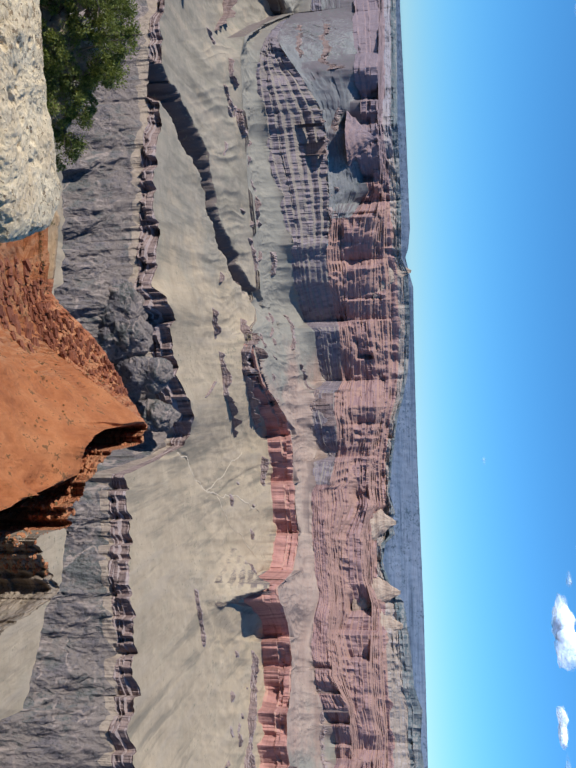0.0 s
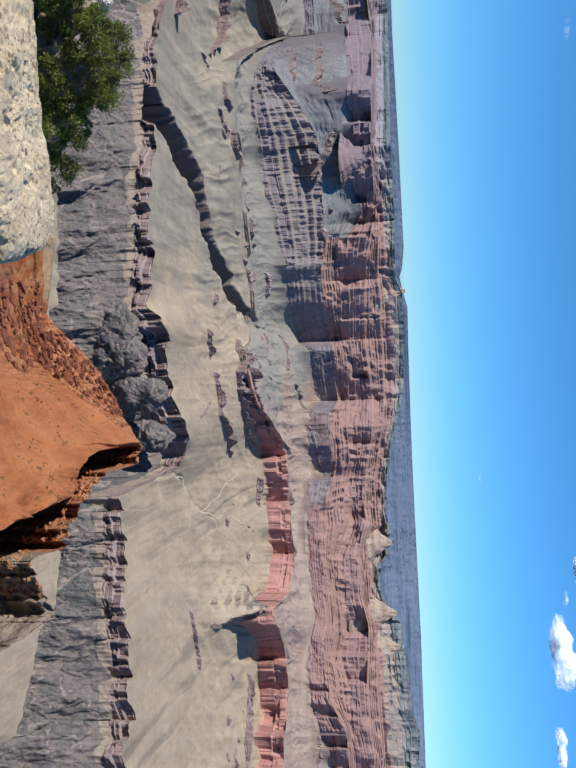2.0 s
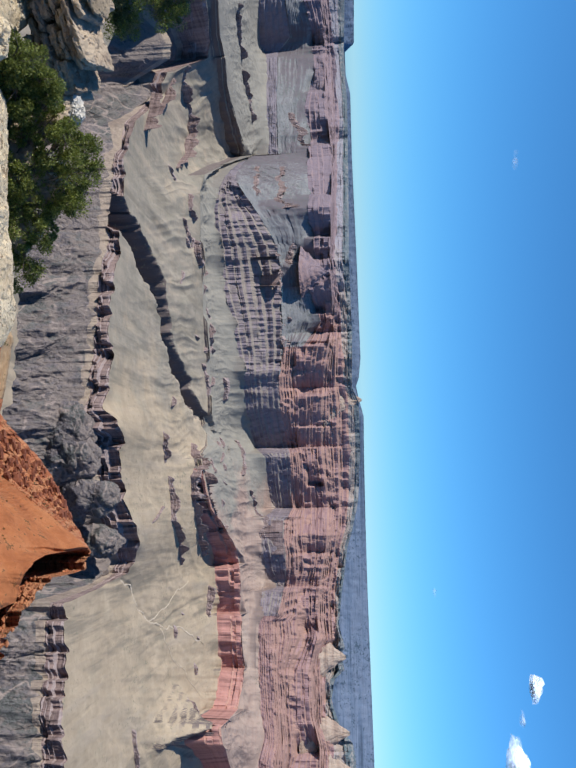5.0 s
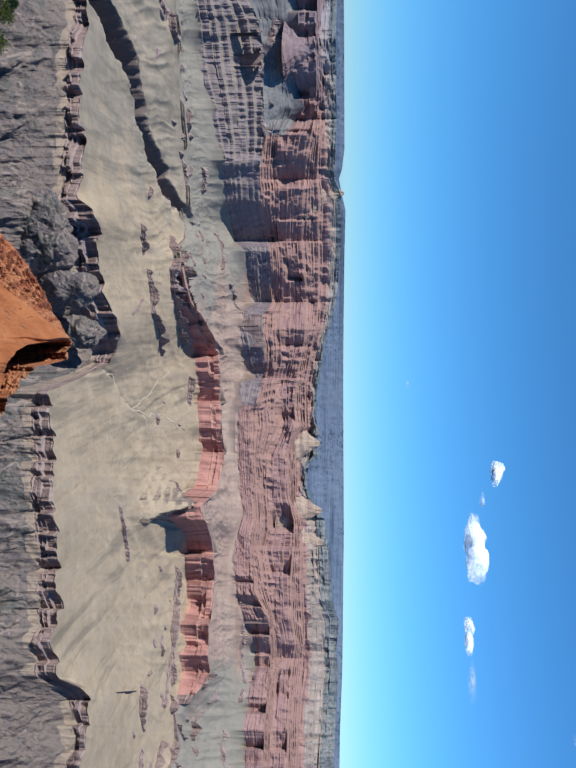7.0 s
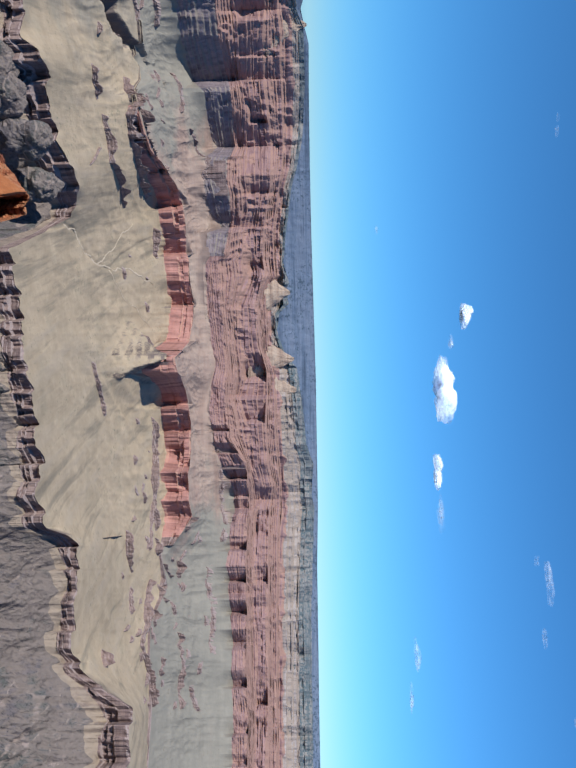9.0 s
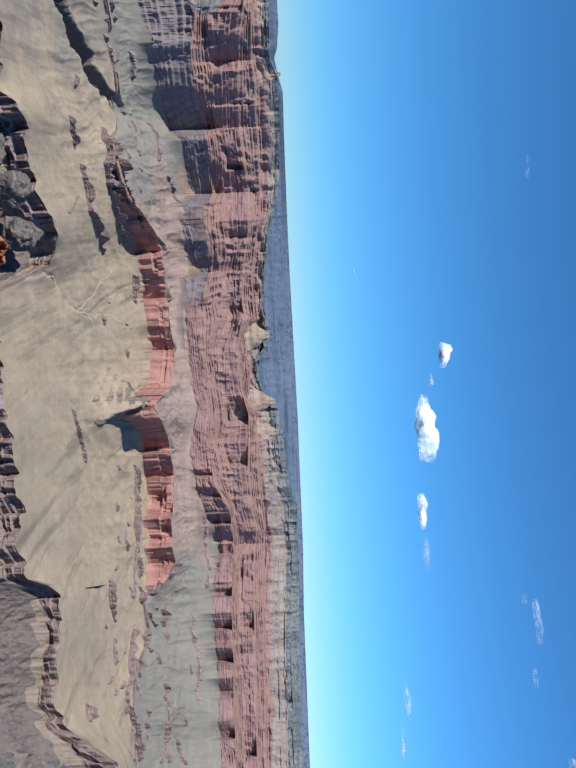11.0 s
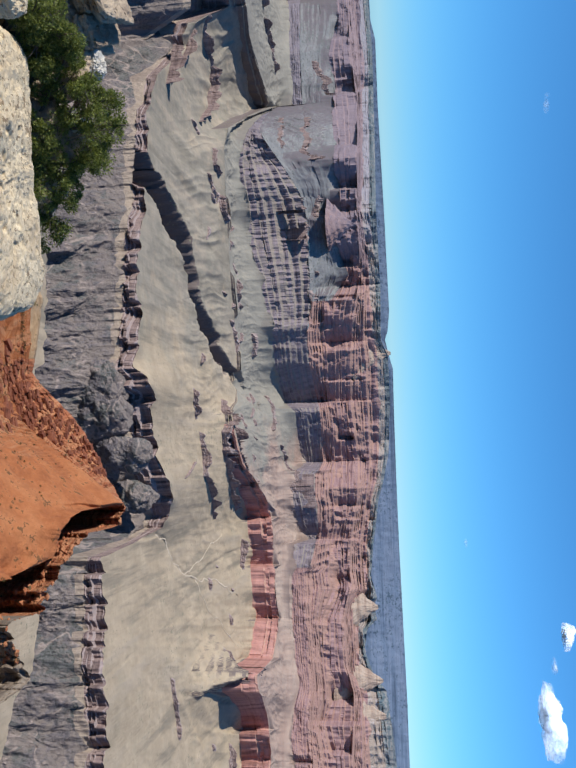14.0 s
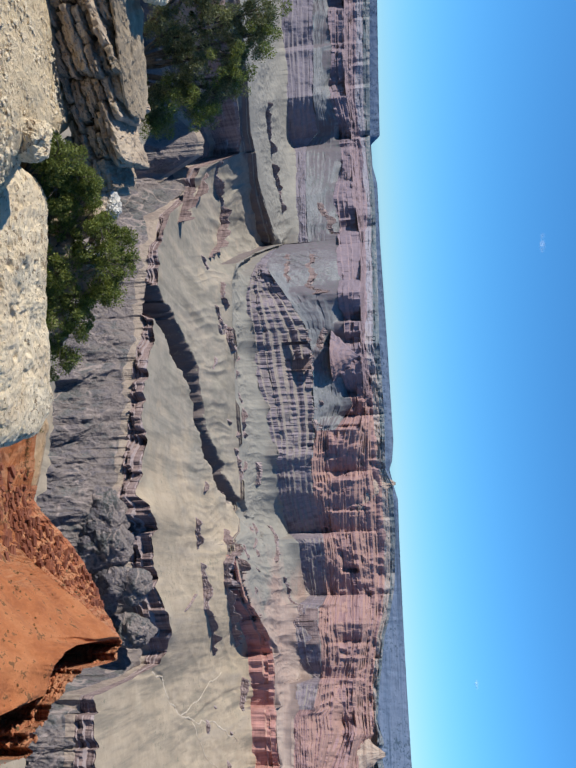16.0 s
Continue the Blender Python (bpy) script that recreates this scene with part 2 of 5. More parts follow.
    if streak:
        st = noise_tex(n, l, co, streak, 4, 0.6, (1, 1, 0.06))
        col = mix(n, l, 0.5, col, ramp(n, l, st, [(0.35, tuple(v * 0.45 for v in dark)), (0.52, mid), (0.7, light)]))
    if veins:
        # patches of another shade and thin pale dikes
        p = noise_tex(n, l, co, 0.013, 5, 0.6)
        col = mix(n, l, ramp(n, l, p, [(0.46, (0, 0, 0)), (0.56, (0.9, 0.9, 0.9))]), col, mix(n, l, fine, tuple(c * 0.45 for c in veins[0]), tuple(c * 1.6 for c in veins[0])))
        mottle = noise_tex(n, l, co, 0.16, 5, 0.75)
        col = mix(n, l, ramp(n, l, mottle, [(0.5, (0, 0, 0)), (0.66, (0.75, 0.75, 0.75))]), col, tuple(c * 1.1 for c in mid))
        col = mix(n, l, ramp(n, l, mottle, [(0.36, (0.75, 0.75, 0.75)), (0.47, (0, 0, 0))]), col, tuple(c * 0.55 for c in dark))
        for scale, turned in ((0.006, 0.4), (0.009, 1.3)):
            v = noise_tex(n, l, co, scale, 4, 0.45, (1, 0.5, 1), turned)
            col = mix(n, l, ramp(n, l, v, [(0.484, (0, 0, 0)), (0.493, (0.8, 0.8, 0.8)), (0.501, (0.8, 0.8, 0.8)), (0.510, (0, 0, 0))]), col, veins[1])
    if wash:
        # patches of greener and of barer ground
        g = noise_tex(n, l, co, 0.011, 6, 0.68)
        col = mix(n, l, ramp(n, l, g, [(0.54, (0, 0, 0)), (0.74, (0.28, 0.28, 0.28))]), col, wash[0])
        d = noise_tex(n, l, co, 0.022, 6, 0.62, (1, 0.09, 1), 0.55)
        col = mix(n, l, ramp(n, l, d, [(0.52, (0, 0, 0)), (0.64, (0.6, 0.6, 0.6))]), col, (0.39, 0.325, 0.25))
        col = mix(n, l, ramp(n, l, d, [(0.36, (0.6, 0.6, 0.6)), (0.46, (0, 0, 0))]), col, (0.185, 0.165, 0.13))
        col = mix(n, l, ramp(n, l, g, [(0.30, (0.5, 0.5, 0.5)), (0.45, (0, 0, 0))]), col, wash[1])
    if steep:
        # bare dark rock where too steep for soil; its dark tone also deepens shade
        z = n.new("ShaderNodeSeparateXYZ")
        l.new(n.new("ShaderNodeNewGeometry").outputs["True Normal"], z.inputs[0])
        col = mix(n, l, ramp(n, l, z.outputs["Z"], [(0.45, (1, 1, 1)), (0.7, (0, 0, 0))]), col, mix(n, l, fine, tuple(v * 0.7 for v in steep), tuple(v * 1.3 for v in steep)))
    if talus:
        # loose debris lies on the flatter treads, bare rock on the steep faces
        z = n.new("ShaderNodeSeparateXYZ")
        l.new(n.new("ShaderNodeNewGeometry").outputs["True Normal"], z.inputs[0])
        wob = n.new("ShaderNodeMath")
        wob.operation = "MULTIPLY_ADD"
        l.new(fine, wob.inputs[0])
        wob.inputs[1].default_value = 0.3
        l.new(z.outputs["Z"], wob.inputs[2])
        col = mix(n, l, ramp(n, l, wob.outputs[0], [(0.6, (0, 0, 0)), (0.85, (1, 1, 1))]), col, mix(n, l, fine, tuple(v * 0.8 for v in talus), tuple(v * 1.15 for v in talus)))
    # beds fade to the zone's colours; in the west this paints in haze
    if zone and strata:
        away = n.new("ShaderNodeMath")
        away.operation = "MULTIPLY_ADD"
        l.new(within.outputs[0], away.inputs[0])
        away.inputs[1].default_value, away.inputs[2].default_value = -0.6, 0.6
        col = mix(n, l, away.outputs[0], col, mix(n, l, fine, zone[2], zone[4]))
    if scrub:
        sc = noise_tex(n, l, co, scrub[0], 3, 0.75)
        dens = noise_tex(n, l, co, scrub[0] * 0.05, 3, 0.6)
        mm = n.new("ShaderNodeMath")
        mm.operation = "MULTIPLY_ADD"
        l.new(dens, mm.inputs[0])
        mm.inputs[1].default_value = 0.35
        l.new(sc, mm.inputs[2])
        f = ramp(n, l, mm.outputs[0], [(scrub[1], (0, 0, 0)), (scrub[1] + 0.03, (1, 1, 1))])
        col = mix(n, l, f, col, scrub[2])
    l.new(col, b.inputs["Base Color"])
    b.inputs["Roughness"].default_value = 0.92
    b.inputs["Specular IOR Level"].default_value = 0.2
    bp = n.new("ShaderNodeBump")
    bp.inputs["Strength"].default_value, bp.inputs["Distance"].default_value = min(bump, 1.0), depth
    height = fine
    if wash:
        both = n.new("ShaderNodeMath")
        both.operation = "MULTIPLY_ADD"
        l.new(d, both.inputs[0])
        both.inputs[1].default_value = 1.2
        l.new(fine, both.inputs[2])
        height = both.outputs[0]
    l.new(height, bp.inputs["Height"])
    l.new(bp.outputs["Normal"], b.inputs["Normal"])
    return m


# most canyon rocks below are coloured bluer, with distance haze painted in
SCHIST = rock("grey_purple_schist", (0.095, 0.089, 0.104), (0.165, 0.150, 0.160), (0.285, 0.236, 0.226), grain=0.08, depth=8, stain=0.022, talus=(0.235, 0.200, 0.182), veins=((0.138, 0.147, 0.140), (0.40, 0.33, 0.30)))
BROWN_LEDGE = rock("brown_sandstone", (0.122, 0.085, 0.088), (0.232, 0.168, 0.160), (0.385, 0.298, 0.268), grain=0.06, strata=0.12, streak=0.06, depth=4, talus=(0.354, 0.285, 0.270))
LEDGE_FOOT = rock("cream_ledge_debris", (0.19, 0.15, 0.14), (0.31, 0.25, 0.21), (0.43, 0.355, 0.28), grain=0.07, depth=6, stain=0.025, talus=(0.36, 0.295, 0.235))
# the greyer western zone stands in for haze over those slopes
PLATFORM = rock("tan_shale_platform", (0.385, 0.306, 0.21), (0.447, 0.352, 0.242), (0.49, 0.388, 0.268), grain=0.02, scrub=(0.09, 0.82, (0.25, 0.23, 0.162)), depth=3.0, stain=0.0035, steep=(0.165, 0.135, 0.125), wash=((0.26, 0.265, 0.20), (0.455, 0.36, 0.255)),
                zone=(-330, 9000, (0.185, 0.178, 0.153), (0.235, 0.222, 0.188), (0.283, 0.258, 0.216)))
RED_CLIFF = rock("red_limestone_cliff", (0.245, 0.124, 0.118), (0.425, 0.218, 0.188), (0.530, 0.296, 0.257), grain=0.05, strata=0.03, streak=0.04, depth=3, talus=(0.460, 0.272, 0.212))
RED_BENCH = rock("pink_talus_bench", (0.336, 0.216, 0.176), (0.403, 0.272, 0.222), (0.448, 0.34, 0.275), strata=0.06, banding=0.28, grain=0.02, scrub=(0.10, 0.84, (0.213, 0.186, 0.140)), depth=1.5, steep=(0.224, 0.171, 0.152),
                 zone=(-60, 1230, (0.190, 0.196, 0.172), (0.240, 0.243, 0.208), (0.296, 0.288, 0.244)))
# the blue purple western zone stands in for distance haze
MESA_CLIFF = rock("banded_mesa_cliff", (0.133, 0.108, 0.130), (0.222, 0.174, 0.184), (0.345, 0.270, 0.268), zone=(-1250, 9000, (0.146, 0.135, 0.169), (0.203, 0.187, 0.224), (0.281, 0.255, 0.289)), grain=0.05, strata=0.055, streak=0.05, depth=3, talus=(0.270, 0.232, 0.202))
RED_BEDS = dict(grain=0.03, strata=0.085, depth=3, stain=0.006, talus=(0.365, 0.225, 0.185))
# west of the border the red beds are painted a hazy lavender
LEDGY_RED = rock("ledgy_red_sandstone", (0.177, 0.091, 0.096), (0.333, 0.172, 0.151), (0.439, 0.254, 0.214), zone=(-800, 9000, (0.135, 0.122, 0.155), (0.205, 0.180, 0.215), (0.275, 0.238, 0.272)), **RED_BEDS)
# the darker bands paint in the shade of ledges across this slope
PALE_SHALE = rock("pale_grey_green_shale", (0.151, 0.164, 0.173), (0.207, 0.214, 0.217), (0.263, 0.255, 0.246), grain=0.03, strata=0.035, banding=0.38, stain=0.011, scrub=(0.09, 0.76, (0.134, 0.146, 0.140)), depth=2.5, steep=(0.146, 0.129, 0.140))
# its western zone is tinted blue, haze put into the colour
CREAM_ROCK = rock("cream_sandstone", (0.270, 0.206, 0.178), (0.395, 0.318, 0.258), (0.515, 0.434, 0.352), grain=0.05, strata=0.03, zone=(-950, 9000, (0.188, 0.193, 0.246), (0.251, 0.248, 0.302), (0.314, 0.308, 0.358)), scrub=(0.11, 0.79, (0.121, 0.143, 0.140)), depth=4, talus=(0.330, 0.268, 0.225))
CAP_WOODS = rock("wooded_pale_cap", (0.11, 0.135, 0.155), (0.165, 0.185, 0.195), (0.30, 0.275, 0.255), grain=0.05, strata=0.05, scrub=(0.07, 0.68, (0.105, 0.14, 0.155)), depth=4, stain=0.012)
# the plateau's blue is distance haze put into the base colour, paler westward
HAZED_RIM = rock("haze_blue_wooded_plateau", (0.053, 0.086, 0.138), (0.084, 0.124, 0.196), (0.158, 0.189, 0.262), grain=0.05, strata=0.035, depth=4, zone=(-620, 9000, (0.107, 0.147, 0.206), (0.148, 0.197, 0.271), (0.193, 0.244, 0.318)), stain=0.009, scrub=(0.06, 0.76, (0.057, 0.088, 0.125)))
BUTTE_ROCK = rock("warm_cream_sandstone", (0.25, 0.175, 0.140), (0.375, 0.28, 0.22), (0.47, 0.375, 0.295), grain=0.06, strata=0.05, depth=4, stain=0.01)
RED_SOIL = rock("orange_red_soil", (0.249, 0.081, 0.034), (0.387, 0.140, 0.056), (0.482, 0.208, 0.092), grain=0.35, scrub=(0.35, 0.78, (0.180, 0.088, 0.040)), depth=1.2, stain=0.07, dip=(-16, 0.45, -0.42))
TAN_SOIL = rock("pale_tan_soil", (0.30, 0.19, 0.105), (0.42, 0.29, 0.17), (0.52, 0.38, 0.235), grain=0.4, scrub=(0.35, 0.80, (0.15, 0.13, 0.06)), depth=0.4, stain=0.05)
RED_LEDGE = rock("broken_red_ledges", (0.17, 0.05, 0.028), (0.37, 0.13, 0.062), (0.50, 0.25, 0.13), grain=0.45, strata=0.5, scrub=(0.5, 0.78, (0.13, 0.09, 0.045)), depth=1.0, stain=0.09)
DARK_BLOCK = rock("dark_red_sandstone_block", (0.09, 0.03, 0.02), (0.19, 0.065, 0.038), (0.30, 0.115, 0.065), grain=0.8, strata=0.9, depth=0.4, stain=0.2)
# the dark spots are pigment that stands in for shade inside small pits
LIMESTONE = rock("pitted_cream_limestone", (0.58, 0.44, 0.28), (0.80, 0.655, 0.44), (0.86, 0.735, 0.52), grain=13.0, scrub=(9.0, 0.76, (0.35, 0.26, 0.165)), depth=0.07, stain=1.3)
GRAVEL = rock("pale_tan_gravel", (0.50, 0.385, 0.235), (0.665, 0.525, 0.335), (0.77, 0.62, 0.41), grain=9.0, scrub=(13.0, 0.76, (0.36, 0.265, 0.16)), depth=0.08, stain=0.8)
BEDDED = rock("weathered_bedded_limestone", (0.18, 0.14, 0.10), (0.34, 0.265, 0.195), (0.52, 0.42, 0.305), grain=4.0, strata=3.0, depth=0.06, stain=0.7)
CAP_STONE = rock("tan_cap_limestone", (0.30, 0.235, 0.16), (0.46, 0.37, 0.26), (0.60, 0.49, 0.35), grain=7.0, strata=2.0, depth=0.05, stain=0.8)
WHITE_STONE = rock("bleached_white_limestone", (0.55, 0.52, 0.46), (0.68, 0.65, 0.58), (0.75, 0.72, 0.66), grain=6.0, depth=0.03, stain=0.9)
SPUR_ROCK = rock("broken_grey_brown_rock", (0.12, 0.095, 0.075), (0.22, 0.175, 0.14), (0.36, 0.30, 0.23), grain=0.4, strata=0.35, depth=0.6, stain=0.06)
BARK = rock("grey_brown_bark", (0.07, 0.055, 0.045), (0.14, 0.115, 0.09), (0.24, 0.20, 0.16), grain=12.0, depth=0.02, stain=3.0)


def leaf_material(name, dark, light):
    m, n, l, b = shader(name)
    g = n.new("ShaderNodeNewGeometry")
    col = ramp(n, l, g.outputs["Random Per Island"], [(0.0, dark), (0.7, light), (1.0, tuple(min(1, v * 1.5) for v in light))])
    broad = noise_tex(n, l, g.outputs["Position"], 2.2, 2, 0.5)
    col = mix(n, l, broad, col, dark)
    l.new(col, b.inputs["Base Color"])
    b.inputs["Roughness"].default_value = 0.6
    # thin needles let part of the light through
    glow, out = n.new("ShaderNodeBsdfTranslucent"), n.new("ShaderNodeMixShader")
    l.new(mix(n, l, 1.0, col, (1.0, 1.0, 0.75), "MULTIPLY"), glow.inputs["Color"])
    out.inputs[0].default_value = 0.4
    l.new(b.outputs[0], out.inputs[1])
    l.new(glow.outputs[0], out.inputs[2])
    l.new(out.outputs[0], n["Material Output"].inputs["Surface"])
    return m


GREEN_NEEDLES = leaf_material("dark_green_needles", (0.086, 0.116, 0.030), (0.344, 0.387, 0.090))
SCRUB_LEAVES = leaf_material("olive_brown_scrub", (0.085, 0.06, 0.018), (0.19, 0.14, 0.045))
OLIVE_NEEDLES = leaf_material("grey_olive_needles", (0.12, 0.135, 0.07), (0.32, 0.335, 0.16))


def cloud_material(name, low, high, most):
    """Sunlight passes through the droplets: half scattered back, half let through; ragged, and faded at the edges seen
    from the camera.
    """
    m, n, l, b = shader(name)
    n.remove(b)
    co = n.new("ShaderNodeNewGeometry").outputs["Position"]
    a = ramp(n, l, noise_tex(n, l, co, 0.012, 6, 0.65), [(low, (0, 0, 0)), (high, (most, most, most))])
    thick = n.new("ShaderNodeAttribute")
    thick.attribute_name = "thick"
    thin = n.new("ShaderNodeMath")
    thin.operation = "MULTIPLY"
    l.new(a, thin.inputs[0])
    l.new(thick.outputs["Fac"], thin.inputs[1])
    a = thin.outputs[0]
    front, through_, both, clear, out = (n.new("ShaderNodeBsdf" + k) for k in ("Diffuse", "Translucent")), None, n.new("ShaderNodeAddShader"), n.new("ShaderNodeBsdfTransparent"), n.new("ShaderNodeMixShader")
    for i, node in enumerate(front):
        node.inputs["Color"].default_value = (0.70, 0.72, 0.75, 1)
        l.new(node.outputs[0], both.inputs[i])
    l.new(a, out.inputs[0])
    l.new(clear.outputs[0], out.inputs[1])
    l.new(both.outputs[0], out.inputs[2])
    l.new(out.outputs[0], n["Material Output"].inputs["Surface"])
    return m


CLOUD_CORE = cloud_material("white_cloud", 0.24, 0.58, 1.0)
CLOUD_WISP = cloud_material("thin_cloud", 0.38, 0.8, 0.45)


# ---- noise fields ----
def lattice(ix, iy, seed):
    h = (ix.astype(np.int64) * 374761393 + iy.astype(np.int64) * 668265263 + seed * 1442695041) & 0x7FFFFFFF
    h = ((h ^ (h >> 13)) * 1274126177) & 0x7FFFFFFF
    return ((h ^ (h >> 16)) & 0xFFFF) / 32767.5 - 1.0


def field(x, y, seed):
    """Smooth noise in -1..1 over two coordinates."""
    ix, iy = np.floor(x), np.floor(y)
    fx, fy = x - ix, y - iy
    fx, fy = fx * fx * (3 - 2 * fx), fy * fy * (3 - 2 * fy)
    a, b = lattice(ix, iy, seed), lattice(ix + 1, iy, seed)
    c, d = lattice(ix, iy + 1, seed), lattice(ix + 1, iy + 1, seed)
    return (a + (b - a) * fx) + ((c + (d - c) * fx) - (a + (b - a) * fx)) * fy


def fbm(x, y, seed, octaves=4, gain=0.5):
    v, amp, tot = 0.0, 1.0, 0.0
    for o in range(octaves):
        ca, sa = math.cos(0.65 * o), math.sin(0.65 * o)
        v = v + amp * field((x * ca - y * sa) * 2 ** o + 17.3 * o, (x * sa + y * ca) * 2 ** o + 9.1 * o, seed + o)
        tot, amp = tot + amp, amp * gain
    return v / tot


def ridged(x, y, seed, octaves=3):
    v, amp, tot = 0.0, 1.0, 0.0
    for o in range(octaves):
        ca, sa = math.cos(0.4 * o), math.sin(0.4 * o)
        v = v + amp * (1 - 2 * np.abs(field((x * ca - y * sa) * 2 ** o + 5.7 * o, (x * sa + y * ca) * 2 ** o, seed + o)))
        tot, amp = tot + amp, amp * 0.5
    return v / tot


def smooth01(v):
    v = np.clip(v, 0, 1)
    return v * v * (3 - 2 * v)


def sheet(name, x, y, z, material, label, category, kind="structure", smooth=False):
    """A grid of places as one mesh."""
    rows, cols = x.shape
    me = bpy.data.meshes.new(name)
    co = np.stack([x, y, z], -1).reshape(-1, 3).astype(np.float32)
    i = np.arange(rows * cols).reshape(rows, cols)
    quads = np.stack([i[:-1, :-1], i[:-1, 1:], i[1:, 1:], i[1:, :-1]], -1).reshape(-1, 4)
    me.vertices.add(len(co)), me.loops.add(quads.size), me.polygons.add(len(quads))
    me.vertices.foreach_set("co", co.ravel())
    me.loops.foreach_set("vertex_index", quads.ravel().astype(np.int32))
    me.polygons.foreach_set("loop_start", (np.arange(len(quads)) * 4).astype(np.int32))
    me.polygons.foreach_set("use_smooth", np.full(len(quads), smooth))
    me.materials.append(material)
    me.update(calc_edges=True)
    return tagged(new(name, me), label, category, kind=kind)


# ---- the canyon: level beds cut back by erosion, each cliff line set by bearing and distance to fit the camera's view ----
FINE = 0.07
bearing = np.concatenate([np.arange(-125, -45, 1.0), np.arange(-45, -25.2, FINE), np.arange(-25.2, -22.6, 0.015), np.arange(-22.6, 44, FINE), np.arange(44, 111, 1.0)])
turn = np.radians(bearing)


def line(table, k):
    return np.interp(bearing, table[0], table[k])


def alcoves(seed, gap, wide, deep=0.8, reach=3000.0):
    """Recesses bitten into a cliff line: the wall draws back towards the right, then returns at once. Metres by bearing."""
    rng = np.random.default_rng(seed)
    b, px, py = -46.0, [-126.0], [0.0]
    while b < 45:
        b += rng.uniform(*gap)
        w = rng.uniform(*wide)
        d = deep * rng.uniform(0.8, 1.3) * radians(w) * reach
        px += [b, b + 0.75 * w, b + w, b + w + 0.12 + 0.2 * w * rng.random()]
        py += [0.0, d * rng.uniform(0.7, 0.9), d, 0.0]
        b = px[-1]
    return np.interp(bearing + 0.12 * fbm(bearing * 3.1, 0 * bearing, seed, 3), px, py)


near_r, near_z = line(NEAR_BENCH, 1), line(NEAR_BENCH, 2)
none = 0 * turn
led_r = line(LOWER_LEDGE, 1)
# distance, height, talus piled on the foot of the cliff above, recess cut into the cliff; from the rim outwards
stations = [(none + 30.0, none - 26.0, none, none), (none + 640.0, none - 560.0, none, none), (near_r, near_z, none, none),
            (near_r + (led_r - near_r) * 0.45, none - 800.0, none, none)]
# the western mesa's nose: low at its tip, rising to the full cliff
NOSE = ([-24.9, -24.3, -23.6, -22.9, -22.0, -20.5, -18.8], [3540, 3150, 2930, 2850, 2805, 2785, 2780], [-460, -455, -466, -474, -470, -463, -459], [10, 20, 36, 66, 88, 128, 162])
nose = (bearing > -24.9) & (bearing < -18.8)
for table, run, talus in ((LOWER_LEDGE, 0.3, 8), (RED_WALL, 0.3, 9), (MESA_WALL, 0.6, 11), (UPPER_LEDGE, 0.6, 11), (CREAM_CAP, 0.9, 10)):
    r, z, h = line(table, 1), line(table, 2), line(table, 3)
    bite = none
    if table is LOWER_LEDGE:
        r = np.where((bearing > 25.9) & (bearing < 27.7), np.interp(bearing, [25.9, 27.7], [1656, 1802]), r)
        r = r + np.where(bearing > 6.3, alcoves(63, (0.5, 1.7), (0.4, 1.2), 1.2, 1600) - 16, 0) + np.where((bearing < -9) & (bearing > -30), alcoves(64, (0.7, 2.4), (0.3, 0.8), 0.8, 1900) - 8, 0)
        r = np.where((bearing > 4.3) & (bearing < 6.3), np.interp(bearing, [4.3, 6.3], [1930, 1567]), r)
        r = r - 22 + np.interp(bearing, [-8.5, -7.4, -4.9, -4.4, -1.5, -0.9, 3.5, 3.9, 5.2], [22, -10, 58, 0, 62, 6, 74, 22, 22])
        h = h * (1 + 0.4 * smooth01((bearing + 7.6) / 1.0) * smooth01((3.6 - bearing) / 1.5))
    if table is RED_WALL:
        h = np.where(bearing < -24.4, h, np.where(bearing < -4.0, 0.5 + 13 * smooth01(0.2 + 2.2 * field(bearing * 0.9, none, 74)), np.where(bearing > 27.6, 0.35 * h, h)))
    if table is MESA_WALL:
        r, z, h = (np.where(nose, np.interp(bearing, NOSE[0], NOSE[j]), v) for j, v in ((1, r), (2, z), (3, h)))
        low = 22 * smooth01((bearing + 23) / 1.5) * smooth01((-13 - bearing) / 4)
        z, h = z - low, h + low
        run = 0.6 + 0.25 * smooth01((bearing + 23.6) / 1.2) * smooth01((-8.6 - bearing) / 1.5)
        bite = np.where(bearing > 19, alcoves(66, (0.4, 1.7), (0.5, 1.1), 1.15), 0)
    if table is UPPER_LEDGE:
        bite = np.where(bearing < -11.5, alcoves(62, (0.5, 1.6), (0.8, 2.0), 1.1), alcoves(61, (0.6, 6.5), (0.3, 1.7), 0.75))
    if table is CREAM_CAP:
        bite = alcoves(67, (1.5, 5.0), (0.3, 0.9))
    # each cliff stands behind the one below it, seen at the same height over the horizon
    push = np.maximum(r, stations[-1][0] + 50) / r
    r, z, h = r * push, z * push, h * push
    top_bite = bite * smooth01(0.75 + 1.3 * field(bearing * 0.8, none, 69))
    arc = turn * 2600
    fan = talus * np.minimum(h / 70, 1) * np.clip(1.5 * field(arc / 47, none, 141 + talus) + 0.4 * field(arc / 19, none, 142 + talus) + 0.45 * fbm(arc / 8, none, 143, 2) + 0.15, 0, 1.6)
    fan = np.minimum(fan, 0.6 * h)
    if table is MESA_WALL:
        fan = fan * np.interp(bearing, [8, 14], [1, 0.35])
    crown = 0.03 * h * fbm(arc / 40, r / 300, 151, 3)
    stations.append((r + bite, z, fan, bite))
    stations.append((r + top_bite + run * h, z + h + crown, none, top_bite))
r, z = stations[-1][:2]
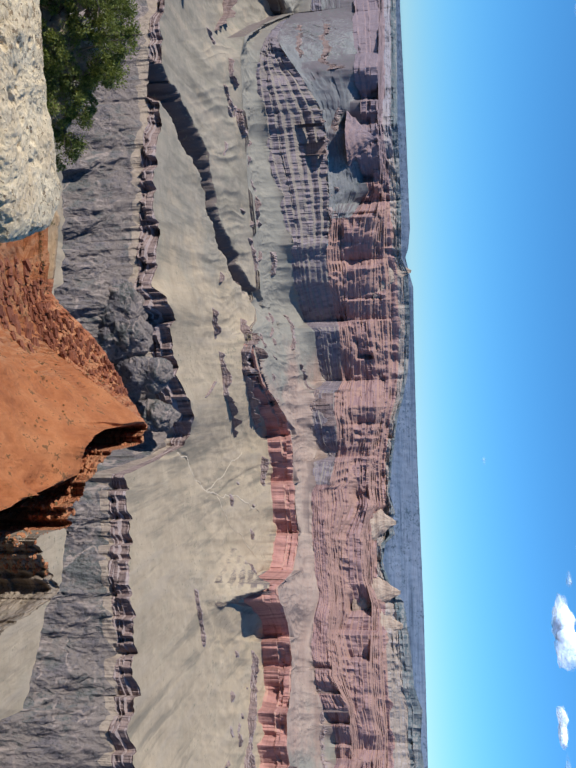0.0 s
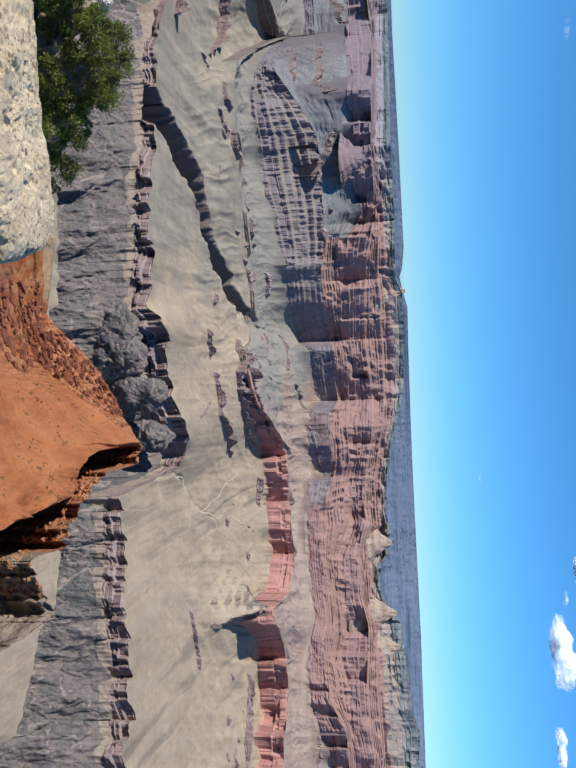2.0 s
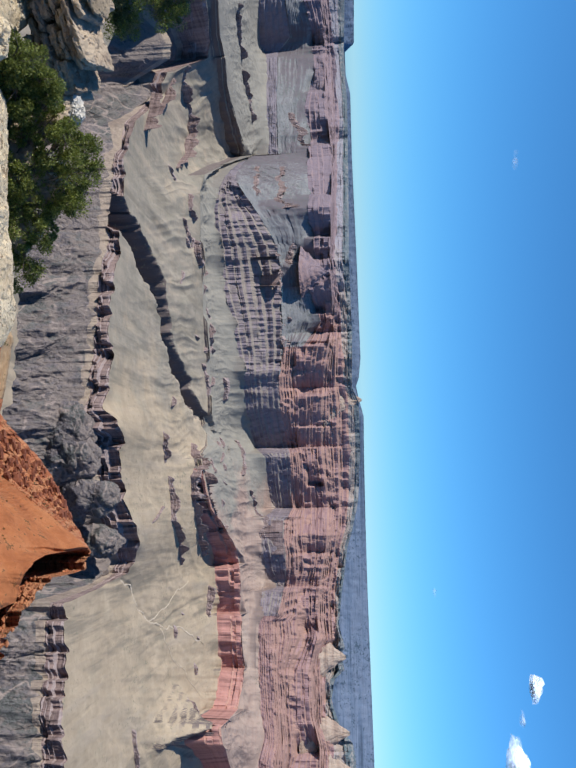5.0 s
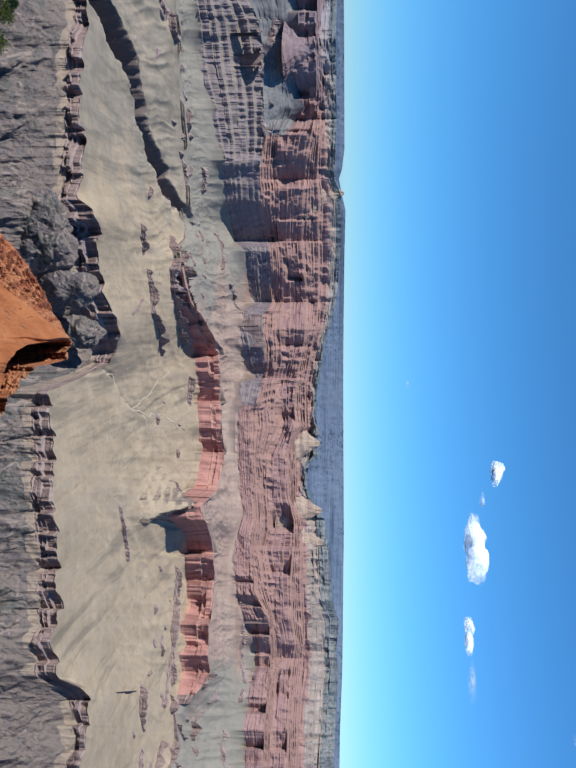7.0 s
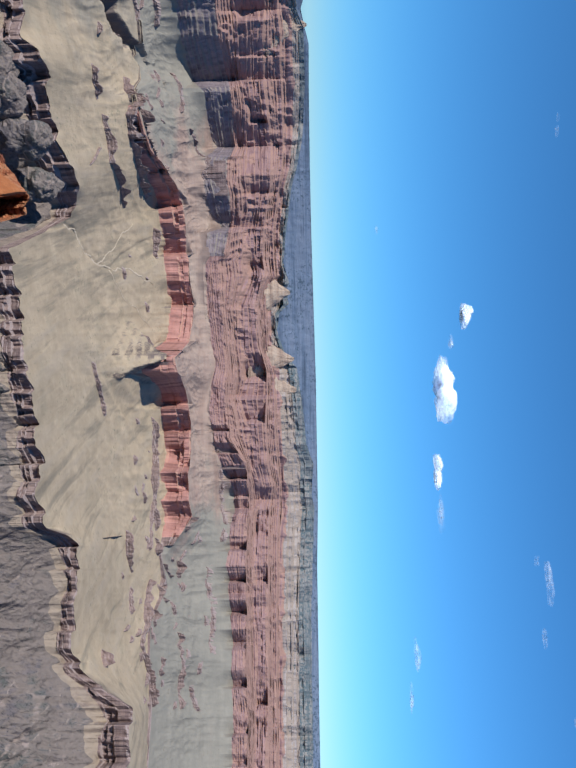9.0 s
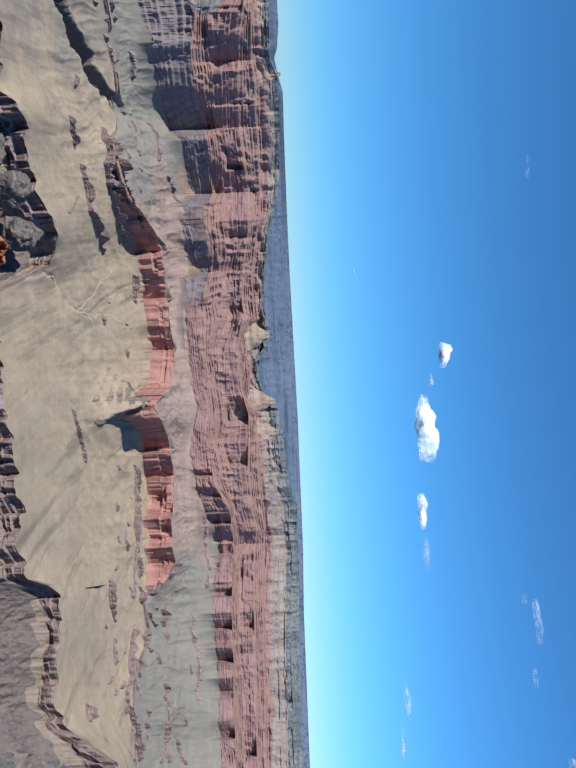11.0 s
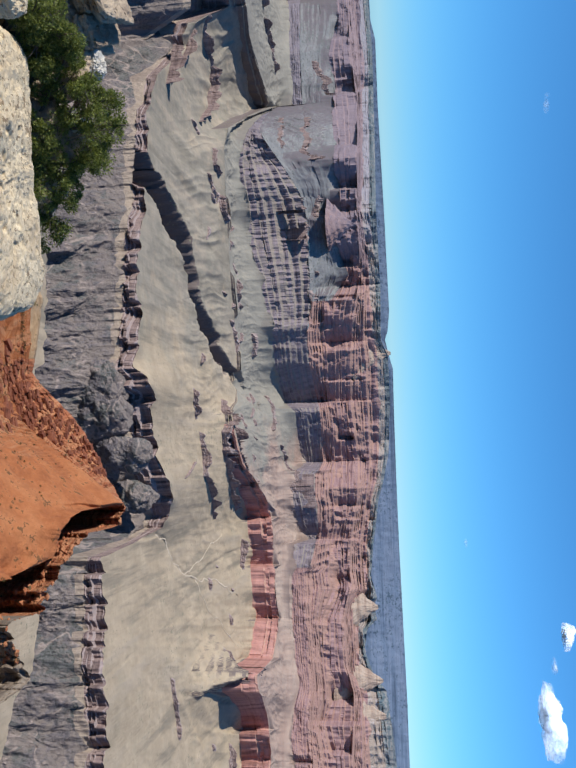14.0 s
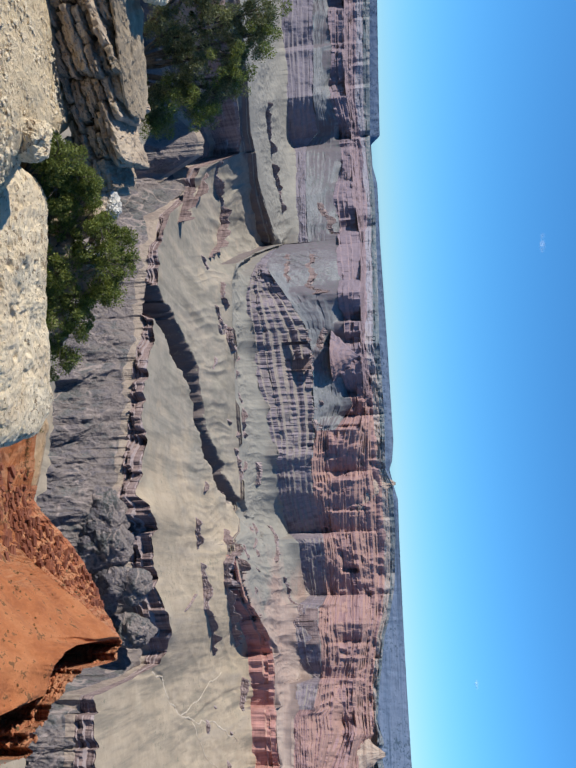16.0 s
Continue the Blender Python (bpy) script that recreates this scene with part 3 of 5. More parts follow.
stations += [(r + 90, z - 45, none, none), (r + 260, z - 170, none, none)]

# name, rows of a slope or ledges of a cliff, slope power, relief at four scales, gully depth, material
SLOPE, LEDGES = 0, 1
SHEER = {"lower_ledge": 0.82, "red_wall": 0.87, "mesa_wall": 0.72, "upper_ledge": 0.80, "cream_cap": 0.7}      # share of sheer rock in a bed
BENCHES = {"lower_ledge": 0.2, "red_wall": -0.6, "mesa_wall": 0.4, "upper_ledge": 0.6, "cream_cap": 0.2}                     # how clearly the benches stand out
BEDS = [
    ("near_slope", SLOPE, 10, 1.0, (0, 0, 4, 2), 8, RED_BENCH, "rough slope falling away below the rim", "slope"),
    ("near_platform", SLOPE, 16, 1.0, (0, 6, 3, 1), 3, PLATFORM, "pale greenish shale bench above the inner gorge", "plateau"),
    ("gorge_near_wall", SLOPE, 8, 1.0, (0, 8, 6, 4), 14, SCHIST, "dark schist wall dropping into the inner gorge", "cliff"),
    ("inner_gorge_wall", SLOPE, 100, 0.9, (0, 6, 4, 2), 26, SCHIST, "rough grey purple schist wall of the inner gorge", "cliff"),
    ("lower_ledge", LEDGES, 4, 1.0, (0, 10, 12, 7), 0, BROWN_LEDGE, "brown banded sandstone ledge along the gorge rim", "cliff"),
    ("shale_platform", SLOPE, 110, 1.9, (0, 3, 2, 0.5), 12, PLATFORM, "tan and pale green shale slopes with faint gullies", "plateau"),
    ("red_wall", LEDGES, 3, 1.0, (14, 15, 12, 8), 0, RED_CLIFF, "salmon red limestone cliff streaked with dark joints", "cliff"),
    ("talus_bench", SLOPE, 60, 1.3, (22, 9, 3, 1), 24, RED_BENCH, "pinkish talus bench between two cliff bands", "slope"),
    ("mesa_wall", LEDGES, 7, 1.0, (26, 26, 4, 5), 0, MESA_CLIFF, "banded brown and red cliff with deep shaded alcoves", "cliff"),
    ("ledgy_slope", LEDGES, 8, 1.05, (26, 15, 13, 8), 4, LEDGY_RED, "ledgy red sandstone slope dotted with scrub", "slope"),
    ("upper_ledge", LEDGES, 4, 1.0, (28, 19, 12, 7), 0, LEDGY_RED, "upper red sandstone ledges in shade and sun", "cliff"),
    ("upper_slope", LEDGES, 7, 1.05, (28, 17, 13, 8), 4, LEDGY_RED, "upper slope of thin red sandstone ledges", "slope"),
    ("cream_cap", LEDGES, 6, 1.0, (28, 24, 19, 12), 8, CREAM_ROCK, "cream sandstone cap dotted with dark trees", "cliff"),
    ("cap_back", SLOPE, 3, 1.0, (26, 16, 8, 3), 4, CREAM_ROCK, "back of the cream sandstone cap", "slope"),
    ("back_valley", SLOPE, 3, 1.0, (10, 8, 3, 1), 4, HAZED_RIM, "wooded valley behind the cream cap", "slope"),
]


def broad(v, degrees):
    """v along the bearings, smoothed over so many degrees."""
    g = np.arange(-125, 111, 0.1)
    n = int(degrees / 0.1)
    kernel = np.hanning(2 * n + 1)
    w = np.interp(g, bearing, v)
    return np.interp(bearing, g, np.convolve(np.pad(w, n, mode="edge"), kernel / kernel.sum(), "valid"))


def away_from(path, x, y):
    """Distance to a line of plan points, the share along it, and the side (positive: to its left)."""
    best, share, side = np.full_like(x, 1e9), np.zeros_like(x), np.zeros_like(x)
    for k, ((ax, ay), (bx, by)) in enumerate(zip(path[:-1], path[1:])):
        dx, dy = bx - ax, by - ay
        q = dx * dx + dy * dy
        u = np.clip(((x - ax) * dx + (y - ay) * dy) / q, 0, 1)
        d = np.hypot(x - ax - u * dx, y - ay - u * dy)
        s = dx * (y - ay) - dy * (x - ax)
        near = d < best
        best, share, side = np.where(near, d, best), np.where(near, (k + u) / (len(path) - 1), share), np.where(near, np.sign(s), side)
    return best, share, side


def relief(arc, q, amount):
    """How far the rock stands forward: cusps and amphitheatres at the large scales, rounded flutes at the small ones.
    q counts the ledges upwards, so that every ledge has an edge of its own that follows those below."""
    warp = 45 * fbm(arc / 150, q * 0.05, 5, 3)
    quiet = 0.75 + 0.55 * smooth01(0.5 + 1.1 * field(arc / 310, q * 0.06, 29))
    return quiet * (amount[0] * (ridged((arc + warp) / 330, q * 0.02, 3, 2) - 0.3) + amount[1] * (ridged((arc + 0.7 * warp) / 125, q * 0.06 + arc / 2000, 11, 2) - 0.3)
            + amount[2] * (2.2 * fbm((arc + 0.4 * warp) / 52, q * 0.25, 17, 3) + 0.5 - 2.0 * np.abs(field((arc + warp) / 29, q * 0.4, 19))) + amount[3] * fbm(arc / 9, q * 0.7, 23, 3))


def ledge_rows(count, seed, sheer):
    """Uneven beds from foot to top: rows of (share of height, share of run, ledge number, 1 on rock or 0 on debris)."""
    rng = np.random.default_rng(seed)
    thick = rng.uniform(0.3, 2.0, count)
    thick /= thick.sum()
    hard = rng.uniform(sheer - 0.15, sheer + 0.12, count)
    soft = thick * (1 - hard)
    soft[-1] *= 0.4
    soft /= soft.sum()
    rows, v, w = [], 0.0, 0.0
    for i in range(count):
        m = v + thick[i] * hard[i]
        rows += [(v, w, i, 1.0), (v + 0.22 * (m - v), w + 0.10 * soft[i], i, 1.0), (v + 0.6 * (m - v), w + 0.06 * soft[i], i + 0.05, 1.0), (m, w + 0.12 * soft[i], i + 0.1, 1.0)]
        v, w = v + thick[i], w + soft[i]
        rows += [(m + 0.12 * (v - m), w - 0.75 * soft[i], i + 0.3, 0.6), (m + 0.55 * (v - m), w - 0.38 * soft[i], i + 0.65, 0.6)]
    rows.append((1.0, 1.0, count, 1.0))
    return [np.array(c)[:, None] for c in zip(*rows)]


last = len(BEDS) - 1
# how much of its relief each bed keeps along the bearings
KEEP = {name: np.ones_like(turn) for name, *rest in BEDS}
KEEP["lower_ledge"] = 1 + 0.3 * smooth01((bearing + 7.6) / 1.0) * smooth01((3.6 - bearing) / 1.5)
KEEP["cream_cap"] = np.interp(bearing, [6, 10, 14, 18], [0.4, 0.9, 0.9, 0.55])
KEEP["red_wall"] = np.clip((stations[7][1] - stations[6][1]) / 60, 0.15, 1) * np.interp(bearing, [-5, -4, 5, 6], [1, 1.9, 1.9, 1])
west_mesa = smooth01((-8.6 - bearing) / 1.5) * smooth01((bearing + 23.6) / 1.2)
GROUND = []
ledges_below = 0
for k, (name, kind_of, rows, power, amount, gully, material, label, category) in enumerate(BEDS):
    (r0, z0, fan0, bite0), (r1, z1, fan1, bite1) = stations[k], stations[k + 1]
    (lower_name, below), (upper_name, above) = ((BEDS[j][0], BEDS[j][4]) for j in (max(k - 1, 0), min(k + 1, last)))
    if kind_of == LEDGES:
        u, w, q, bare = ledge_rows(rows, 40 + k, SHEER.get(name, 0.55))
        # each ledge fades into the slope and comes out again along the wall
        strong = smooth01(BENCHES.get(name, 0.95) + 1.2 * fbm(turn[None] * 2600 / 170, np.floor(q) * 3.7 + 11 * k, 31, 4))
        if name == "red_wall":
            strong = np.maximum(strong, np.interp(bearing, [4.4, 5.6], [0.85, 0]))
        if name == "mesa_wall":
            strong = np.maximum(strong, west_mesa * np.array([0.9, 0.15, 0.95, 0.1, 0.3, 1.0, 0.2, 0.2])[np.floor(q).astype(int)] * smooth01(0.95 + 0.8 * fbm(turn[None] * 2600 / 240, np.floor(q) * 2.9, 33, 3)))
        if name == "ledgy_slope":
            strong = strong * np.interp(bearing, [-13.5, -11], [0.08, 1])
        across = u + strong * (w - u)
        top = ledges_below + rows
    else:
        u = np.linspace(0, 1, rows + 1)[:, None]
        across, q, bare = u, u, 0 * u
        top = ledges_below + 1
    q = q + ledges_below + 0 * turn
    ledges_below = top
    rr = r0 + (r1 - r0) * across
    if np.any(bite0 != bite1) and kind_of == SLOPE or name in ("ledgy_slope", "upper_slope"):
        # a recess cuts the cliff alone: the slopes below and above run on past it
        rr = r0 - bite0 + (r1 - bite1 - r0 + bite0) * across + bite0 * np.clip(1 - 7 * u, 0, 1) + bite1 * np.clip(1 - 7 * (1 - u), 0, 1)
    zz = z0 + (z1 - z0) * u ** power + fan1 * u ** 14 if kind_of == SLOPE else np.maximum(z0 + (z1 - z0) * u ** power, z0 + fan0 * (1 + 0.01 * u)) + fan1 * np.clip(8 * u - 7, 0, 1)
    if kind_of == SLOPE and k >= 3:
        # slopes run on behind a recess in the cliff line: height follows distance, not the share of the bed
        s0, s1, h0, h1 = broad(r0, 2.5), broad(r1, 2.5), broad(z0, 2.5), broad(z1, 2.5)
        w = np.clip((rr - s0) / np.maximum(s1 - s0, 40), 0, 1)
        even = h0 + (h1 - h0) * w ** power + fan1 * u ** 14
        keep = smooth01(u / 0.12) * smooth01((1 - u) / 0.12)
        zz = zz + keep * (even - zz)
    arc = turn[None] * 2600.0 + 0 * u
    edge0, edge1 = np.clip(1 - u * 6, 0, 1), np.clip(1 - (1 - u) * 6, 0, 1)
    mid = 1 - 0.5 * edge0 - 0.5 * edge1
    amt = [mid * amount[j] * KEEP[name] + 0.5 * edge0 * below[j] * KEEP[lower_name] + 0.5 * edge1 * above[j] * KEEP[upper_name] for j in range(4)]
    # the small flutes belong to the rock: they end where the debris begins
    inner = np.clip(bare + edge0 + edge1, 0, 1) if kind_of == LEDGES else np.maximum(np.clip(1 - u * 40, 0, 1), np.clip(1 - (1 - u) * 40, 0, 1)) if 3 < k < 9 else 1
    amt[2], amt[3] = amt[2] * inner, amt[3] * inner
    if name == "ledgy_slope":
        amt[2], amt[3] = amt[2] * np.interp(bearing, [-13.5, -11], [0.25, 1]), amt[3] * np.interp(bearing, [-13.5, -11], [0.25, 1])
    if name == "mesa_wall":
        # deep upright joints cut the western mesa into pillars and recesses
        amt[2], amt[3] = amt[2] * (1 + 0.2 * west_mesa), amt[3] * (1 + 2.2 * west_mesa)
        q = q - 0.3 * west_mesa * (q - q[:1])
    rr = rr - relief(arc, q, amt)
    if material is SCHIST:
        fan = np.sin(np.pi * u) ** 0.6
        rr = rr - fan * (11 * fbm((arc + 0.5 * zz) / 60, (zz - 0.4 * arc) / 50, 95, 3) + 5 * ridged((arc - 0.3 * zz) / 38, zz / 30, 96, 3) + 3 * fbm(arc / 11, zz / 10, 97, 3))
        along = rr + 0 * u
        wx, wy = 45 * fbm(arc / 110, along / 110, 81, 3), 45 * fbm(arc / 110, along / 110, 83, 3)
        zz = zz + fan * (24 * ridged((arc + 1.6 * wx) / 170, (along + 1.6 * wy) / 210, 85, 3) - 6 + 17 * fbm((arc + wy) / 55, (along + wx) / 70, 87, 4)
                         + 6 * ridged((arc + 0.2 * along + wx) / 60, (along - 0.2 * arc + wy) / 60, 88, 3) + 7 * fbm((arc + 0.3 * wx) / 24, (along + 0.3 * wy) / 24, 89, 4) + 3 * ridged((0.8 * arc + 0.6 * along + 0.5 * wx) / 17, (0.8 * along - 0.6 * arc) / 21, 90, 2))
    elif gully:
        fan = np.sin(np.pi * np.clip(u, 0, 1) ** 1.6) ** 0.8
        warp = 14 * fbm(arc / 200, rr / 400, 41, 3)
        strength = gully * np.where(bearing < -11.6, 1.5, 0.0) if name == "ledgy_slope" else 0.0 if kind_of == LEDGES else gully
        zz = zz - strength * fan * (1.0 - 0.6 * ridged((arc - 0.45 * (rr - 2200) * (name == "shale_platform") + 1.2 * warp) / 130, rr / 1500 + 7 * k, 47 + k, 3) - 0.13 * ridged((arc + warp) / 42, rr / 800 + 3 * k, 57 + k, 3)) + 0.25 * strength * fan * fbm((0.8 * arc + 0.6 * rr) / 180, (0.8 * rr - 0.6 * arc) / 130, 53, 4)
        if name == "talus_bench":
            bent = arc + 26 * fbm(arc / 120, rr / 160, 155, 3)
            zz = zz + np.sin(np.pi * u) ** 0.7 * (6 * ridged(bent / 44, rr / 420, 157, 3) + 4 * fbm(bent / 16, rr / 30, 158, 3) - 2)
        if name == "ledgy_slope":
            # spurs and hollows of the pale slope behind the western mesa
            px, py = rr * np.sin(turn), rr * np.cos(turn)
            zz = zz + smooth01((-11.2 - bearing) / 1.2) * smooth01(u * 5) * smooth01((1 - u) * 5) * (12 * ridged(px / 190 + 0.3 * py / 190, py / 330, 91, 3) + 3 * fbm(px / 45, py / 90, 93, 3) - 5)
        if name == "shale_platform":
            # spurs and gullies run down from the foot of the cliffs
            bent = arc + 30 * fbm(arc / 150, rr / 150, 55, 3)
            zz = zz + (7 + 9 * smooth01((-2 - bearing) / 4)) * np.clip(u * 1.25 - 0.25, 0, 1) * smooth01((1 - u) * 6) * (ridged(bent / 66, rr / 700, 59, 3) - 0.2) + 3 * np.sin(np.pi * u) * ridged((bent - 0.8 * rr) / 150, (rr + bent) / 420, 60, 4)
    x, y = rr * np.sin(turn), rr * np.cos(turn)
    if name in ("talus_bench", "mesa_wall", "ledgy_slope"):
        # fine gullies down the shoulder between the mesa and the western side canyon
        shoulder = smooth01((bearing + 25.2) / 0.8) * smooth01((-20.5 - bearing) / 1.5) * np.sin(np.pi * u) ** 0.5
        slant = 0.64 * x - 0.77 * y + 16 * fbm(x / 90, zz / 60, 171, 3)
        zz = zz + shoulder * (20 * ridged(slant / 62 + zz / 240, zz / 300, 173, 3) + 9 * fbm(slant / 26, zz / 70, 175, 4) - 8)
    if name in ("lower_ledge", "shale_platform", "red_wall", "talus_bench"):
        for path, mouth, head in SIDE_CANYONS:
            d, share, side = away_from(path, x, y)
            d = np.abs(d + 34 * fbm(x / 70, y / 70, 61, 5) + 7 * fbm(x / 14, y / 14, 62, 3))
            wide = np.where(side > 0, 14, 62 - 25 * share)
            cut = 1 - smooth01((d - np.where(side > 0, 26, 9) * (1.2 - 0.5 * share)) / wide)
            if name == "talus_bench":
                cut = cut * (1 - smooth01((u - 0.5) / 0.4))
            zz = zz - cut * (mouth + (head - mouth) * share) * smooth01((0.995 - share) * 5) - cut * (1 - cut) * 70 * fbm(x / 28, y / 28, 63, 4)
        if name == "shale_platform":
            # a stepped spur runs down from the nose of the red cliff, steep on its eastern side
            d, share, side = away_from(BUTTRESS, x, y)
            d = d + 4 * fbm(x / 40, y / 40, 165, 3)
            rise = 74 * (1 - share) ** 0.7 * np.clip(1 - d / np.where(side > 0, 30, 120 - 40 * share), 0, 1) * smooth01((1 - share) * 4)
            cell = rise / 13
            stair = 13 * (np.floor(cell) + smooth01((cell - np.floor(cell)) * 2.6 - 1.6))
            zz = zz + 0.45 * rise + 0.55 * stair
        d, share, side = away_from(DRY_WASH, x, y)
        zz = zz - 3.5 * (1 - smooth01((d + 5 * fbm(x / 25, y / 25, 65, 3)) / 9))
    flat = name in ("shale_platform", "near_platform")
    if name in ("shale_platform", "red_wall", "talus_bench", "ledgy_slope"):
        GROUND.append(np.stack([x, y, zz], -1).reshape(-1, 3))
    if name == "red_wall":
        a, b = np.searchsorted(bearing, (-3.0, 27.0))
        sheet("shale_ledge", x[:, :a + 1], y[:, :a + 1], zz[:, :a + 1] + EYE, PLATFORM, "low tan shale ledge below the mesa", "ledge")
        sheet("shale_ledge_far", x[:, b:], y[:, b:], zz[:, b:] + EYE, BROWN_LEDGE, "low brown ledge on the grey green slope", "ledge")
        x, y, zz = x[:, a:b + 1], y[:, a:b + 1], zz[:, a:b + 1]
    if name == "cream_cap":
        a = int(len(x) * 0.66)
        sheet("wooded_cap_top", x[a:], y[a:], zz[a:] + EYE, CAP_WOODS, "dark trees over pale rock on the cap's top", "woodland")
        x, y, zz = x[:a + 1], y[:a + 1], zz[:a + 1]
    if name == "inner_gorge_wall":
        a = int(len(x) * 0.92)
        sheet("ledge_foot", x[a:], y[a:], zz[a:] + EYE, LEDGE_FOOT, "cream and tan debris below the brown ledge", "slope")
        x, y, zz = x[:a + 1], y[:a + 1], zz[:a + 1]
    if name == "mesa_wall":
        a = np.searchsorted(bearing, 7.2)
        sheet("red_ledge_wall", x[:, a:], y[:, a:], zz[:, a:] + EYE, LEDGY_RED, "red sandstone ledges at the foot of the upper slopes", "cliff")
        x, y, zz = x[:, :a + 1], y[:, :a + 1], zz[:, :a + 1]
    if name == "ledgy_slope":
        a = np.searchsorted(bearing, -11.6)
        sheet("upper_shale_slope", x[:, :a + 1], y[:, :a + 1], zz[:, :a + 1] + EYE, PALE_SHALE, "pale grey green slope behind the banded mesa", "slope", smooth=True)
        x, y, zz = x[:, a:], y[:, a:], zz[:, a:]
    sheet(name, x, y, zz + EYE, material, label, category, smooth=flat)

# ---- the far plateau, level along the horizon, and the rim behind the eye ----
b2 = np.concatenate([np.arange(-180, -45, 3.0), np.arange(-45, 44, 0.12), np.arange(44, 180.1, 3.0)])
t2 = np.radians(b2)
rim_r, rim_z = np.interp(b2, FAR_RIM[0], FAR_RIM[1]), np.interp(b2, FAR_RIM[0], FAR_RIM[2])
u = np.linspace(0, 1, 40)[:, None]
cell = u * 5
stair = (np.floor(cell) + smooth01((cell - np.floor(cell)) * 2 - 1)) / 5
rr = rim_r - 260 + 260 * (0.9 * u + 0.1 * stair)
rr = rr - 60 * fbm(t2 * 30 + 0 * u, u * 2.5, 71, 4) * (1 - u) - 6 * fbm(t2 * 250 + 0 * u, u * 9, 75, 3)
zz = rim_z - 330 * (1 - u) + 3.0 * fbm(t2 * 500 + 0 * u, u * 3, 77, 4)
sheet("far_plateau", rr * np.sin(t2), rr * np.cos(t2), zz + EYE, HAZED_RIM, "long level wooded plateau along the horizon", "plateau", smooth=True)
rr = np.array([[0.0], [60.0], [130.0]]) + rim_r
zz = np.array([[0.0], [1.0], [-3.0]]) + rim_z
sheet("far_plateau_top", rr * np.sin(t2), rr * np.cos(t2), zz + EYE, HAZED_RIM, "flat wooded top of the far plateau", "plateau")


# ---- schist spur that closes the inner gorge to the west ----
SPUR_TOP = ([-46.0, -38.0, -35.0, -33.6, -33.0, -32.3, -31.4, -30.6, -29.4, -28.0], [-13.6, -13.6, -13.2, -12.6, -12.0, -11.8, -12.0, -13.6, -15.8, -19.0])
bw = np.arange(-46, -28.0, 0.05)
tw = np.radians(bw)
v = np.concatenate([np.linspace(0, 1, 70), [1.03, 1.15]])[:, None]
crest_r = np.interp(bw, [-46, -38, -35, -33, -31.4, -30.4, -28], [2300, 2380, 2450, 2500, 2490, 2450, 2260]) + 14 * fbm(bw * 1.6, 0 * bw, 181, 4)
crest_z = crest_r * np.tan(np.radians(np.interp(bw, *SPUR_TOP))) + 4 * fbm(bw * 4, 0 * bw, 183, 4)
wa = tw * 2300 + 0 * v
wz = crest_z - 330 * (1 - np.minimum(v, 1)) ** 0.95 - 420 * np.maximum(v - 1, 0)
bulge = np.sin(np.pi * np.clip(v, 0, 1)) ** 0.5
wr = crest_r - 560 * (1 - v) - bulge * (14 * fbm((wa + 0.5 * wz) / 60, (wz - 0.4 * wa) / 50, 95, 3) + 9 * ridged((wa - 0.3 * wz) / 38, wz / 30, 96, 3) + 5 * fbm(wa / 11, wz / 10, 97, 3))
wz = wz + bulge * (20 * ridged((wa + 0.4 * wr) / 120, (wr - 0.4 * wa) / 160, 185, 3) + 13 * fbm(wa / 34, wr / 40, 187, 4) - 8)
a = 66
sheet("spur_top", (wr * np.sin(tw))[a:], (wr * np.cos(tw))[a:], wz[a:] + EYE, LEDGE_FOOT, "pale tan crest of the schist spur", "slope")
wr, wz = wr[:a + 1], wz[:a + 1]
sheet("schist_spur", wr * np.sin(tw), wr * np.cos(tw), wz + EYE, SCHIST, "rough grey purple schist spur with a pale crest", "cliff")


# ---- pale buttes left standing on the red beds ----
def butte(bear, dist, foot, high, half, seed, material=BUTTE_ROCK, label="pale sandstone butte rising from the red beds"):
    """A stepped cone: bearing, distance, foot above the eye, height, half width (metres)."""
    th, v = np.linspace(0, 2 * np.pi, 121)[None], np.linspace(0, 1, 26)[:, None]
    cell = v * 5 + 0.3 * np.sin(3 * th)
    step = (np.floor(cell) + smooth01((cell - np.floor(cell)) * 2.2 - 1.0)) / 5
    rad = half * (0.05 + 1.5 * (1 - np.clip(0.72 * v + 0.28 * step, 0, 1)) ** 1.25)
    px, py = np.cos(th), np.sin(th)
    rad = rad * (1 + 0.26 * fbm(px * 1.2 + 3, py * 1.2 + v * 0.8, seed, 3) + 0.13 * fbm(px * 4 + 5 * v, py * 4 - 3 * v, seed + 4, 4))
    x = dist * math.sin(radians(bear)) + rad * px
    y = dist * math.cos(radians(bear)) + rad * py * 0.8
    x[:, -1], y[:, -1] = x[:, 0], y[:, 0]
    z = foot + high * v + 0.02 * high * fbm(px * 4 + 7, py * 4 + v * 3, seed + 8, 3)
    z[:, -1] = z[:, 0]
    sheet("butte", x, y, z + EYE, material, label, "butte")


butte(9.9, 3290, -270, 178, 105, 811)
butte(14.6, 3310, -260, 178, 95, 815)
butte(16.8, 3330, -250, 176, 105, 819)
butte(-7.6, 3240, -150, 146, 80, 823)
butte(-16.7, 3010, -215, 96, 66, 827, LEDGY_RED, "pale pink sandstone butte among blue shaded alcoves")


# ---- thin sandstone ledges that crop out along the shale slopes, the listed ones placed in plan to fit the camera's view ----
GROUND = np.concatenate(GROUND)


